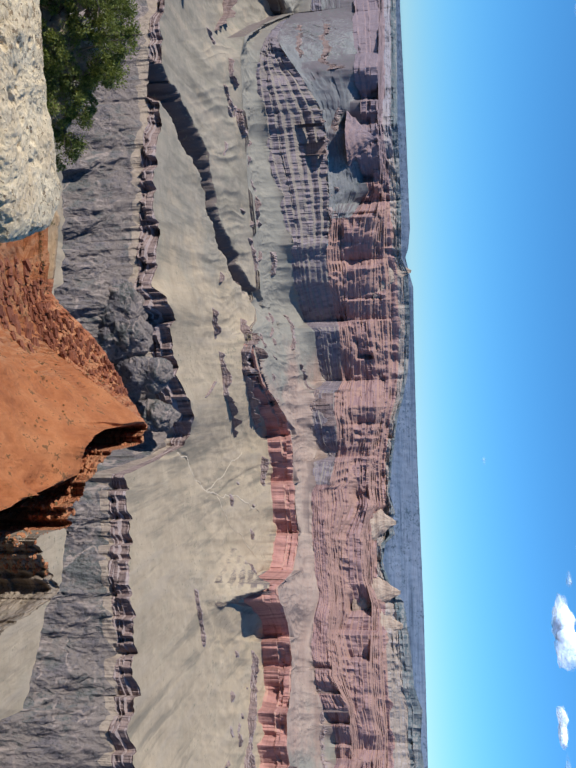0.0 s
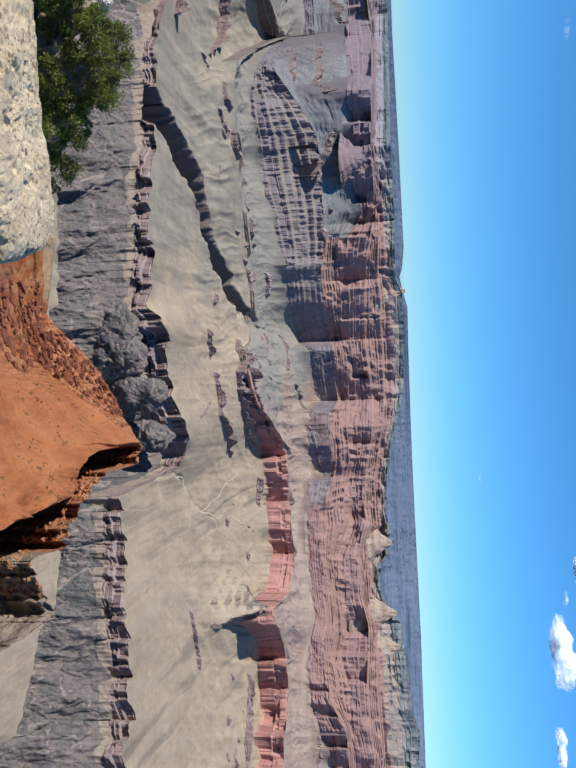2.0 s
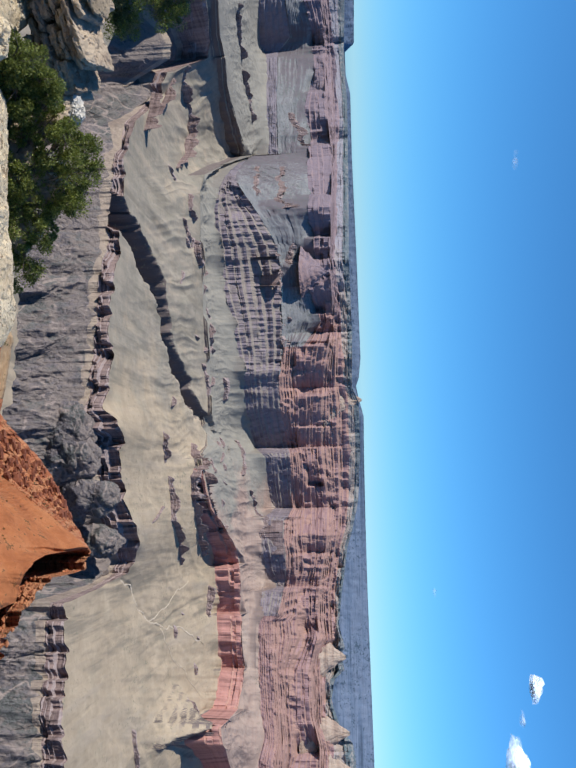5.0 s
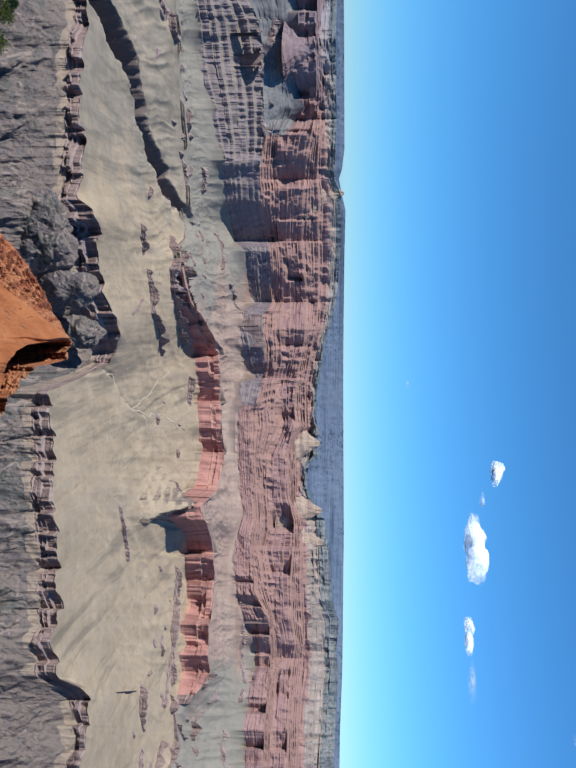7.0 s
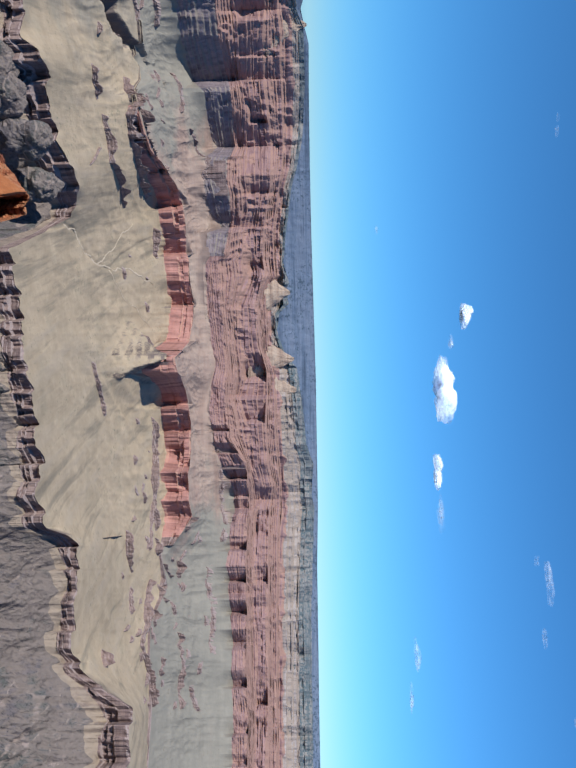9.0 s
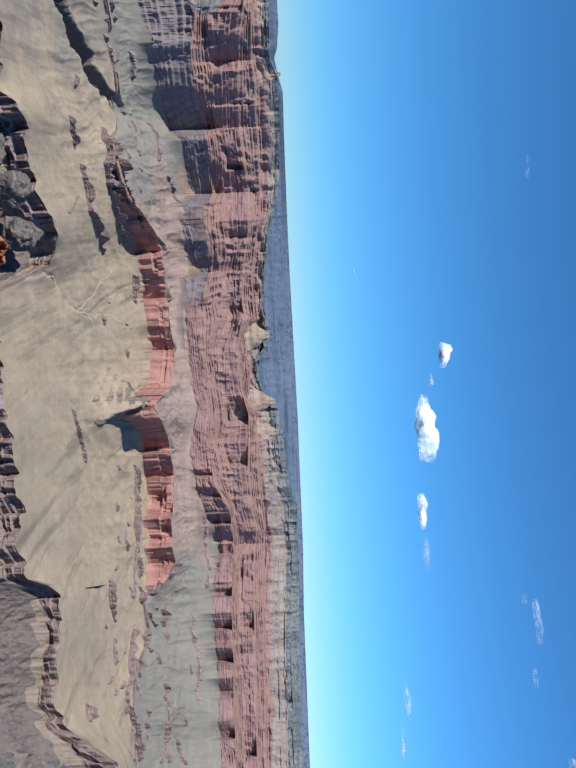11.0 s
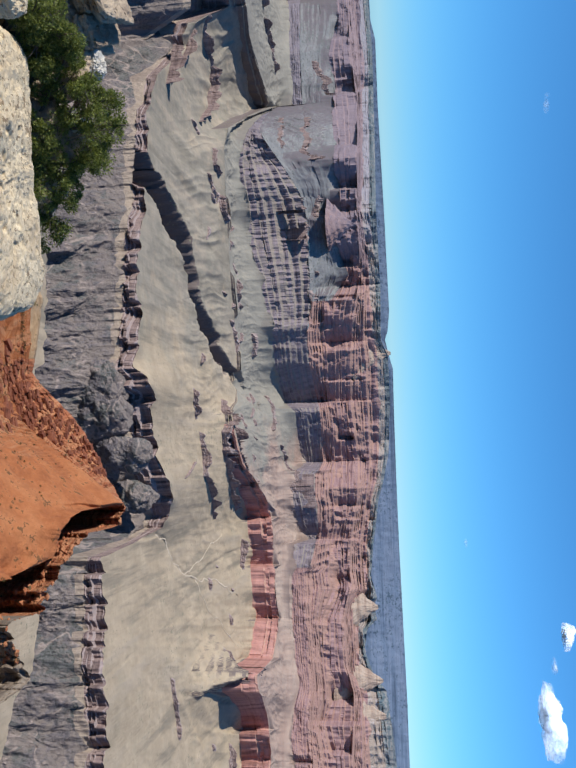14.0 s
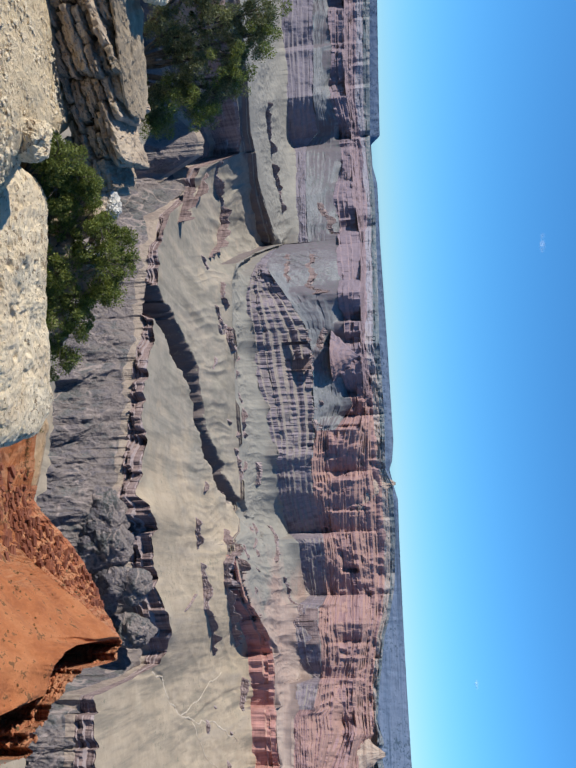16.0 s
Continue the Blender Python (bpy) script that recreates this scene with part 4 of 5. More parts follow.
def ground(x, y):
    """Height of the slopes by plan."""
    near = GROUND[(GROUND[:, 0] > x.min() - 150) & (GROUND[:, 0] < x.max() + 150) & (GROUND[:, 1] > y.min() - 150) & (GROUND[:, 1] < y.max() + 150)]
    return np.array([near[np.argmin((near[:, 0] - a) ** 2 + (near[:, 1] - b) ** 2), 2] for a, b in zip(x, y)])


ledge_count = 0


def rock_ledge(path, high):
    """A broken low cliff along path, facing the rim, its top running back into the slope."""
    global ledge_count
    ledge_count += 1
    seed = 900 + 3 * ledge_count
    p = np.array(path, float)
    far = np.concatenate([[0], np.cumsum(np.hypot(*np.diff(p, axis=0).T))])
    s = np.linspace(0, far[-1], max(int(far[-1] / 2.5), 12))
    x, y = np.interp(s, far, p[:, 0]), np.interp(s, far, p[:, 1])
    r = np.hypot(x, y)
    ex, ey = x / r, y / r
    wander = 9 * fbm(s / 40, 0 * s, seed, 4)
    x, y = x + ex * wander, y + ey * wander
    g0, g1 = ground(x, y), ground(x + 34 * ex, y + 34 * ey)
    h = 1.5 * high * np.clip(0.75 + 0.9 * fbm(s / 30, 0 * s + 5, seed + 1, 4), 0.08, 1.3) * smooth01(s / 14) * smooth01((far[-1] - s) / 14)
    v = np.linspace(0, 1, 11)[:, None]
    flute = 2.6 * ridged(s / 11 + 0 * v, v * 1.3, seed + 2, 3) + 1.2 * np.floor(v * 3.01) + 1.4 * fbm(s / 5 + 0 * v, v * 6, seed, 3)
    back = np.vstack([flute + 1.5 * v, 10 + 0 * s[None], 34 + 0 * s[None]])
    z = np.vstack([g0 - 3 + (h + 3) * v + 0.8 * fbm(s / 7 + 0 * v, v * 3, seed + 5, 3), (np.maximum(g0 + h - 0.5, g0 + 0.4))[None], g1[None] - 1])
    sheet("rock_ledge", x + ex * back, y + ey * back, z + EYE, BROWN_LEDGE, "thin broken brown ledge on the shale slope", "ledge")


rock_ledge([(-97, 2163), (-29, 2197), (27, 2198), (88, 2317), (159, 2406)], 15)
rock_ledge([(-205, 2394), (-100, 2336), (-43, 2355), (30, 2437), (96, 2532), (142, 2632)], 20)
rock_ledge([(-118, 2368), (-44, 2402), (25, 2488)], 18)
rock_ledge([(-330, 2239), (-288, 2235)], 8)
rock_ledge([(-453, 2686), (-369, 2732)], 12)
rock_ledge([(-212, 2115), (-123, 2155)], 10)
rock_ledge([(30, 2015), (-15, 2129)], 5)
rock_ledge([(238, 2662), (344, 2662)], 14)
rock_ledge([(-254, 2844), (-170, 2837), (-116, 2807)], 10)
rock_ledge([(-73, 2868), (-14, 2952), (83, 2926), (177, 2947)], 14)
rock_ledge([(-168, 2509), (-113, 2508)], 10)
rock_ledge([(501, 1948), (593, 1982), (669, 2001)], 8)
rock_ledge([(813, 2432), (966, 2402), (1077, 2302), (1173, 2205)], 10)
rock_ledge([(1009, 2033), (1082, 2017), (1153, 2040)], 13)
rock_ledge([(935, 1832), (1008, 1988)], 6)
rock_ledge([(1192, 2005), (1251, 1980)], 12)
rock_ledge([(1259, 2195), (1318, 2075), (1365, 2000), (1492, 2018), (1582, 2008)], 16)
rock_ledge([(1541, 2253), (1736, 2187)], 12)
rock_ledge([(1721, 2298), (1817, 2283)], 14)
rock_ledge([(1039, 2765), (1279, 2779), (1393, 2673)], 9)
rock_ledge([(1433, 2594), (1603, 2517), (1700, 2434)], 9)
rock_ledge([(1563, 2488), (1612, 2471)], 9)
rock_ledge([(1178, 1717), (1208, 1680)], 18)
rock_ledge([(1264, 2301), (1347, 2349)], 11)


def at(*spots):
    """Plan places from bearing and distance."""
    return [(r * math.sin(radians(b)), r * math.cos(radians(b))) for b, r in spots]


# benches of the western side canyon
rock_ledge(at((-31.0, 2700), (-29.5, 2720), (-28.2, 2790), (-26.6, 2800), (-25.2, 2700), (-24.3, 2560)), 24)
rock_ledge(at((-30.2, 2590), (-29.2, 2560), (-28.4, 2480)), 20)
rock_ledge(at((-29.4, 2420), (-28.0, 2330), (-26.9, 2260)), 26)
rock_ledge(at((-24.6, 2480), (-23.4, 2500)), 12)
rock_ledge(at((-22.6, 2560), (-21.4, 2540), (-20.6, 2570)), 16)
rock_ledge(at((-21.0, 2480), (-19.6, 2500)), 10)
rock_ledge(at((-19.4, 2560), (-18.2, 2545), (-17.4, 2560)), 16)
rock_ledge(at((-13.5, 2620), (-12.4, 2600), (-11.2, 2640)), 12)
rock_ledge(at((-10.6, 2560), (-9.2, 2590), (-8.0, 2600)), 14)
rock_ledge(at((-24.1, 3400), (-23.4, 3235), (-22.8, 3140), (-22.0, 3060), (-21.2, 2965)), 16)
rock_ledge(at((-24.2, 3230), (-23.4, 3060), (-22.8, 2990), (-22.2, 2955)), 12)
rock_ledge(at((-27.6, 3790), (-26.0, 3740), (-24.6, 3720)), 22)
rock_ledge(at((-19.0, 2990), (-17.2, 2970)), 14)
rock_ledge(at((18.6, 2570), (20.5, 2600), (22.6, 2540), (24.6, 2560), (26.6, 2590)), 13)
rng = np.random.default_rng(4242)
for lo, hi, near, far, count in ((-22, -9, 2420, 2660, 12), (-8, 4, 2380, 2780, 12), (6, 15, 2300, 2560, 8), (17, 27, 2280, 2560, 9), (26, 38, 2240, 2900, 34), (-19, -12, 2870, 3010, 7)):
    for _ in range(count):
        b, r = rng.uniform(lo, hi), rng.uniform(near, far)
        long = rng.uniform(0.35, 1.1)
        tip = rng.uniform(-30, 30)
        rock_ledge(at((b, r), (b + 0.5 * long, r + 0.3 * tip), (b + long, r + tip)), rng.uniform(5, 10))
for b, r in ((25.4, 2700), (27.0, 2560), (28.6, 2760), (30.2, 2620), (31.8, 2500), (33.4, 2720), (35.0, 2580)):
    rock_ledge(at((b, r), (b + 0.5, r + 26), (b + 0.9, r + 4), (b + 1.3, r + 22)), 16)
rock_ledge(at((-34.5, 3300), (-33.0, 3330), (-31.0, 3400)), 14)
rock_ledge(at((-30.5, 3420), (-28.8, 3480), (-27.0, 3500)), 16)



# ---- pale sand in the dry washes ----
def sand_ribbon(path, wide):
    p = np.array(path, float)
    far = np.concatenate([[0], np.cumsum(np.hypot(*np.diff(p, axis=0).T))])
    s = np.linspace(0, far[-1], int(far[-1] / 4) + 2)
    x, y = np.interp(s, far, p[:, 0]) + 9 * fbm(s / 45, 0 * s, 971, 3), np.interp(s, far, p[:, 1]) + 9 * fbm(s / 45, 0 * s, 975, 3)
    half = 0.5 * wide * np.clip(1 + 0.7 * fbm(s / 25, 0 * s, 977, 3), 0.2, 2) * smooth01((far[-1] - s) / 60)
    off = np.array([[-1.0], [0.0], [1.0]])
    side_x, side_y = np.gradient(y), -np.gradient(x)
    q = np.hypot(side_x, side_y) + 1e-6
    g = ground(x, y)
    kernel = np.hanning(9) / np.hanning(9).sum()
    g = np.maximum(g, np.convolve(np.pad(g, 4, mode="edge"), kernel, "valid")) + 1.6
    sheet("dry_wash", x + off * half * side_x / q, y + off * half * side_y / q, g + EYE + np.array([[-1.5], [0.0], [-1.5]]), WASH_SAND, "pale sand along a dry wash on the shale platform", "dry wash", smooth=True)


WASH_SAND = rock("pale_wash_sand", (0.42, 0.35, 0.26), (0.50, 0.42, 0.325), (0.57, 0.49, 0.38), grain=0.1, depth=0.5, stain=0.02)
sand_ribbon([(157, 1895), (181, 1980), (239, 2049), (285, 2146), (313, 2224), (330, 2362), (380, 2500), (420, 2600)], 5)
sand_ribbon([(285, 2146), (270, 2260), (230, 2370), (215, 2480)], 3.5)
sand_ribbon([(313, 2224), (390, 2290), (470, 2420), (560, 2520)], 3)


# ---- solid noise for rocks ----
def field3(p, seed):
    i = np.floor(p)
    f = p - i
    f = f * f * (3 - 2 * f)

    def corner(a, b, c):
        return lattice(i[..., 0] + a + 57 * (i[..., 2] + c), i[..., 1] + b + 131 * (i[..., 2] + c), seed)
    v = 0.0
    for a in (0, 1):
        for b in (0, 1):
            for c in (0, 1):
                w = np.where(a, f[..., 0], 1 - f[..., 0]) * np.where(b, f[..., 1], 1 - f[..., 1]) * np.where(c, f[..., 2], 1 - f[..., 2])
                v = v + w * corner(a, b, c)
    return v


def fbm3(p, seed, octaves=4, gain=0.5):
    v, amp, tot = 0.0, 1.0, 0.0
    for o in range(octaves):
        v = v + amp * field3(p * 2 ** o + 11.7 * o, seed + o)
        tot, amp = tot + amp, amp * gain
    return v / tot


def spot(bear, dist, height):
    """A place by bearing, distance and height above the eye."""
    return Vector((dist * math.sin(radians(bear)), dist * math.cos(radians(bear)), EYE + height))


def lump(name, m, half, material, label, category, seed=0, square=4.0, rough=0.12, grain=0.03, beds=0.0, groove=0.0, tip=0.0, rows=110, kind="", group=""):
    """A weathered rock: a rounded box of half sizes, broken by noise; beds: thickness of level beds, groove: how deep their joints weather back;
    tip: slant of the beds."""
    th = np.linspace(0, 2 * np.pi, rows * 2 + 1)[None]
    ph = np.linspace(-np.pi / 2, np.pi / 2, rows)[:, None]
    d = np.stack([np.cos(ph) * np.cos(th), np.cos(ph) * np.sin(th), np.sin(ph) + 0 * th], -1)
    h = np.array(half)
    q = (np.abs(d) ** square).sum(-1) ** (-1 / square)
    p = d * q[..., None] * h
    n = d / np.linalg.norm(d, axis=-1, keepdims=True)
    big = fbm3(p / (0.45 * h.max()), seed, 4)
    chip = fbm3(p / 0.11, seed + 31, 3)
    move = 0.35 * grain * (1 - 2.2 * np.abs(chip)) + rough * big + grain * fbm3(p / (0.12 * h.max()), seed + 9, 4) - 0.6 * grain * np.maximum(0, fbm3(p / (0.07 * h.max()), seed + 15, 2) - 0.25) * 4
    if beds:
        lev = (p[..., 2] + tip * p[..., 0] + 0.25 * beds * fbm3(p / 0.6, seed + 21, 3)) / beds
        cut = np.abs((lev - np.floor(lev)) * 2 - 1)
        deep = 0.5 + 0.5 * lattice(np.floor(lev), np.floor(lev) * 0, seed)
        side = 1 - np.abs(n[..., 2]) ** 2
        move = move - groove * side * (smooth01((0.45 - cut) * 3) + 0.7 * deep)
    p = p + n * move[..., None]
    p[0], p[-1] = p[0].mean(0), p[-1].mean(0)
    p[:, -1] = p[:, 0]
    co = p @ np.array(m.to_3x3()).T + np.array(m.translation)
    ob = sheet(name, co[..., 0], co[..., 1], co[..., 2], material, label, category, kind=kind)
    if group:
        ob["group"] = group
    return ob


# ---- schist knobs standing before the shaded ledge ----
for k, (bear, dist, height, wide, tall) in enumerate(((-6.0, 1690, -640, 58, 66), (-3.7, 1680, -622, 50, 62), (-1.1, 1690, -590, 46, 64), (2.0, 1790, -600, 42, 52))):
    lump("schist_knob", Matrix.Translation(spot(bear, dist, height)) @ pose(0, 0, 0, 4, -6, 30 * k), (wide, wide * 0.8, tall), SCHIST,
         "grey purple schist knob at the gorge's edge", "rock knob", seed=280 + k, square=2.4, rough=17, grain=1.3, rows=70, kind="structure")

# ---- red spur below the rim ----
EDGE = ([-20, -15.0, -13.0, -8.7, -7.3, -5.4, -3.9, -2.7, -1.2, 0.6, 1.9, 2.5, 2.75, 3.0, 3.4, 4.3, 5.4, 6.3, 6.9, 7.8, 9.0, 10.5, 12.0, 13.5, 15.0, 17.0, 19.0],
        [-28, -27.2, -26.4, -26.6, -26.6, -26.3, -25.6, -24.8, -23.2, -21.2, -19.8, -19.25, -20.6, -21.9, -22.6, -23.2, -23.4, -23.7, -24.6, -26.6, -28.6, -30.0, -30.2, -29.5, -29.0, -30.2, -32])
CREST = ([-20, -15.0, -12.9, -8.7, -7.3, -5.4, -3.9, -2.7, -1.2, 0.6, 1.9, 2.7, 3.3, 3.67, 4.2, 4.45, 4.6, 5.04, 5.7, 6.3, 6.9, 7.8, 8.7, 10.1, 10.7, 11.2, 12.5, 14.7, 15.4, 16.3, 17.9, 19.0],
         [-25.6, -24.8, -23.9, -24.65, -25.0, -23.65, -22.4, -21.65, -20.9, -20.2, -19.4, -18.95, -19.05, -19.15, -19.8, -20.5, -21.2, -21.9, -22.4, -22.75, -23.2, -23.2, -23.9, -24.1, -25.9, -26.3, -25.6, -24.6, -24.9, -26.2, -28.0, -30.0])
b3 = np.arange(-20, 19, 0.05)
t3 = np.radians(b3)
edge = np.interp(b3, EDGE[0], EDGE[1])
crest = np.interp(b3, CREST[0], CREST[1]) + (0.10 + 0.25 * smooth01((b3 - 2.6) / 0.5)) * fbm(b3 * 2.0, 0 * b3 + 4, 103, 4) + 0.10 * smooth01((b3 + 8.5) / 2) * fbm(b3 * 5.5, 0 * b3, 104, 3)
crest = np.maximum(crest, edge + 0.05)
re = 285 + 6 * fbm(b3 * 0.22, 0 * b3, 105, 2)
rc = re + 8 + 4.5 * np.clip(crest - edge, 0, 4) * smooth01((1.5 - b3) / 1.0) + 2 * smooth01((b3 + 7.5) / 2.0) * fbm(b3 * 2.5, 0 * b3, 107, 3)
# past the tip the soil ends nearer the eye, at about the same level, over a dark overhang
level = np.interp(b3, [2.4, 3.1, 6, 9, 12, 15, 19], [-99, -100, -102, -105, -107, -104, -106])
past = smooth01((b3 - 2.2) / 0.9)
re = re + past * (level / np.tan(np.radians(edge)) - re)
rc = rc + past * ((level + 0.8) / np.tan(np.radians(crest)) - rc)
rc = np.maximum(rc, re + 3)
jag = (0.4 + 0.8 * smooth01((b3 - 2) / 2)) * (1 - 0.8 * smooth01((-6.5 - b3) / 1.5)) * fbm(b3 * 2.2, 0 * b3, 101, 4)
ze, zc = re * np.tan(np.radians(edge)), rc * np.tan(np.radians(crest))
broken = smooth01((b3 + 8.5) / 1.5) * smooth01((0.8 - b3) / 1.2)       # the broken ledges near the crest
rugged = smooth01((b3 - 6.2) / 1.0)
u = np.linspace(0, 1, 90)[:, None]
rr = 150 + (re - 150) * u ** 0.8
kern = np.hanning(129)
soft = np.convolve(np.pad(ze, 64, mode="edge"), kern / kern.sum(), "valid")
soft = np.where(b3 < 2.7, np.minimum(soft, ze + 2), soft)
blend = smooth01((u - 0.72) / 0.28)
re_soft = np.convolve(np.pad(re, 64, mode="edge"), kern / kern.sum(), "valid")
rr = 150 + (re_soft + (re - re_soft) * blend - 150) * u ** 0.8
join = 1 - smooth01((u - 0.93) / 0.07)
zz = -122 + (soft + (ze - soft) * blend + 122) * u ** 1.15 + jag * u ** 12
cell = np.clip((zz + 122 + 1.8 * fbm(b3 * 0.5 + 0 * u, u * 3, 109, 3) + 0.47 * b3) / 1.5, -99, 99)
step = (np.floor(cell) + smooth01((cell - np.floor(cell)) * 3 - 2)) - cell
left = smooth01((-5.0 - b3) / 2.0)
zz = zz + 1.5 * step * join * (0.9 * broken * smooth01((u - 0.7) * 5) + 0.8 * left)
zz = zz + (1.5 + 1.4 * broken + 4.5 * rugged) * fbm(rr * t3 / 9, rr / 9, 111, 5) * smooth01(u * 4) * join + 1.5 * fbm(rr * t3 / 40, rr / 40, 113, 3) * (1 - u)
bend = t3 + np.radians(0.45) * fbm(rr / 15, b3 * 0.4 + 0 * rr, 125, 4) * smooth01(u * 2) * join
spur_grid = (rr * np.sin(bend), rr * np.cos(bend), zz + EYE)
sheet("red_spur", *spur_grid, RED_SOIL, "orange red soil slope on a spur below the rim", "rock spur", smooth=True)
u2 = np.linspace(0, 1, 44)[:, None]
plain = smooth01((-6.0 - b3) / 2.0)
cell = u2 * 7 + (0.9 * fbm(b3 * 0.8 + 0 * u2, u2 * 2, 115, 2) + 0.35 * fbm(b3 * 3 + 0 * u2, u2 * 5, 116, 3)) * np.sin(np.pi * u2) + 0.22 * b3 * np.sin(np.pi * u2)
stair = np.clip((np.floor(cell) + smooth01((cell - np.floor(cell)) * 3 - 2)) / 7, 0, 1)
blocks = (1 - plain) * 1.6 * lattice(np.floor(b3 * 2.6 + 0.8 * np.floor(cell)) + 0 * u2, np.floor(cell), 127) + 1.0 * fbm(b3 * 1.3 + 2.5 * u2, u2 * 7 - b3 * 0.6, 117, 4) * (1 - 0.95 * plain)
rr = re + (rc - re) * (0.15 * u2 + 0.85 * stair) - np.sin(np.pi * u2) * blocks
# the overhang: the face leans back under the crest
under = rc + (2.0 + 0.55 * rc * np.radians(np.maximum(crest - edge, 0)) * (1 - smooth01((b3 - 10.2) / 0.8))) * (1 - u2) ** 0.8 - (2.6 + 2.5 * rugged) * fbm(b3 * 1.0 + 0 * u2, u2 * 7, 121, 4) - 2.0 * rugged * fbm(b3 * 0.9 + 0 * u2, u2 * 1.5, 123, 3)
under = np.where(u2 == 0, re, under)
rr = rr + past * (under - rr)
lift = edge + (crest - edge) * u2
zz = ze + jag + (zc - ze - jag) * u2 + 0.9 * np.sin(np.pi * u2) * fbm(b3 * 1.7 + 0 * u2, u2 * 5, 119, 4) * (1 - 0.95 * plain)
zz = zz + past * (rr * np.tan(np.radians(lift)) + jag * (1 - u2) - zz)
end = np.array([[6.0], [30.0]])
rr, zz = np.vstack([rr, rc + end]), np.vstack([zz, zc - np.array([[9.0], [90.0]])])
k, w, q = np.searchsorted(b3, 10.4), np.searchsorted(b3, -8.4), 36
gx, gy, gz = rr * np.sin(t3), rr * np.cos(t3), zz + EYE
sheet("spur_ledge", gx[:, w:k + 1], gy[:, w:k + 1], gz[:, w:k + 1], RED_LEDGE, "broken dark red rock ledge along the spur's crest", "rock ledge")
sheet("spur_shoulder", gx[:q + 1, :w + 1], gy[:q + 1, :w + 1], gz[:q + 1, :w + 1], RED_SOIL, "red soil shoulder of the spur", "slope", smooth=True)
sheet("spur_crest", gx[q:, :w + 1], gy[q:, :w + 1], gz[q:, :w + 1], TAN_SOIL, "pale tan soil along the spur's crest", "slope", smooth=True)
sheet("spur_rock", (rr * np.sin(t3))[:, k:], (rr * np.cos(t3))[:, k:], zz[:, k:] + EYE, SPUR_ROCK, "rugged grey brown rocks at the end of the red spur", "rock ledge")

ledge_grid = (rr * np.sin(t3), rr * np.cos(t3), zz + EYE)

# ---- the rim: terrace below the eye and ground behind ----
b4 = np.arange(-75, 75.1, 0.5)
t4 = np.radians(b4)
rs = np.concatenate([np.linspace(2.0, 20, 120), [24.0, 30.0]])[:, None]


def terrace(b, r):
    """Height of the terrace's surface above the eye, by bearing and distance."""
    low = np.interp(r, [2, 2.6, 4, 7, 9, 11, 12, 14, 16, 20, 24, 30], [0.0, -0.2, -1.5, -2.6, -3.5, -4.25, -4.6, -5.3, -6.6, -9.5, -14, -26]) - 1.6
    high = np.interp(r, [2, 2.6, 3.6, 5, 9, 11, 12.5, 15, 18, 20, 24, 30], [0.0, -0.2, -1.1, -1.7, -2.9, -3.3, -3.5, -3.95, -5.5, -7.5, -14, -26]) - 1.6
    low = low - 2.2 * smooth01((b + 15.5) / 3.0) * smooth01((r - 2.5) / 3.0)
    out = smooth01((r - 11.6) / 1.4)
    return low + (high - low) * smooth01((-26.0 - 4.5 * out - b) / (8.5 - 4.5 * out))


zz = terrace(b4, rs) + 0.10 * fbm(rs * t4 / 0.8, rs / 0.8, 131, 4) + 0.03 * fbm(rs * t4 / 0.12, rs / 0.12, 133, 3)
sheet("rim_terrace", rs * np.sin(t4), rs * np.cos(t4), zz + EYE, GRAVEL, "pale gravel terrace at the canyon rim", "ground")
t5 = np.radians(np.arange(75, 285.1, 2.5))
rs = np.array([[0.0], [2], [6], [20], [80], [400], [1500], [4900]])
zz = np.array([[0.0], [0], [0.05], [0.2], [1], [3], [4], [0]]) + 0 * t5
sheet("rim_ground", rs * np.sin(t5), rs * np.cos(t5), zz, GRAVEL, "gravel and scrub ground on the plateau behind the rim", "ground")
t6 = np.radians(np.arange(-75, 75.1, 2.5))
rs = np.array([[0.0], [2.0]])
sheet("rim_edge", rs * np.sin(t6), rs * np.cos(t6), 0 * rs + 0 * t6, GRAVEL, "gravel underfoot at the rim", "ground")

# the rim's rough walls to either side of the view
for side in (-75, 75):
    out, down = np.linspace(0, 1, 60)[None] ** 2 * 1500, np.linspace(0, 1, 30)[:, None]
    rough = 0.10 * (5 + out) * down * fbm(out / 40, down * 9, 161 + side, 4)
    ang = math.radians(side)
    deep = -np.minimum(760, 8 + 1.1 * out) * down + 3 * smooth01(out / 400)
    sheet("rim_wall", out * math.sin(ang) - rough * math.cos(ang), out * math.cos(ang) + rough * abs(math.sin(ang)), deep, BEDDED, "rough limestone cliff below the rim", "cliff")

# ---- rocks on the rim ----
lump("cream_boulder", look(spot(-22.3, 12.4, -6.95), spot(-25, 0.1, -6.95)) @ pose(0, 0, 0, 90, 0, 0) @ pose(0, 0, 0, 0, 5, 0), (2.22, 1.1, 1.25), LIMESTONE,
     "large pitted cream limestone boulder on the rim terrace", "boulder", seed=201, square=8, rough=0.15, grain=0.07, rows=130)
outcrop = new("bedded_outcrop")
outcrop.location = spot(-37.6, 15.3, -5.9)
tagged(outcrop, "weathered grey brown bedded limestone outcrop with deep joints", "outcrop")
rng = np.random.default_rng(77)
place = Matrix.Translation(spot(-37.6, 15.3, -4.75)) @ pose(0, 0, 0, 0, 0, 37.6 - 10)
TILT_BEDS = 0.25
c = -1.78
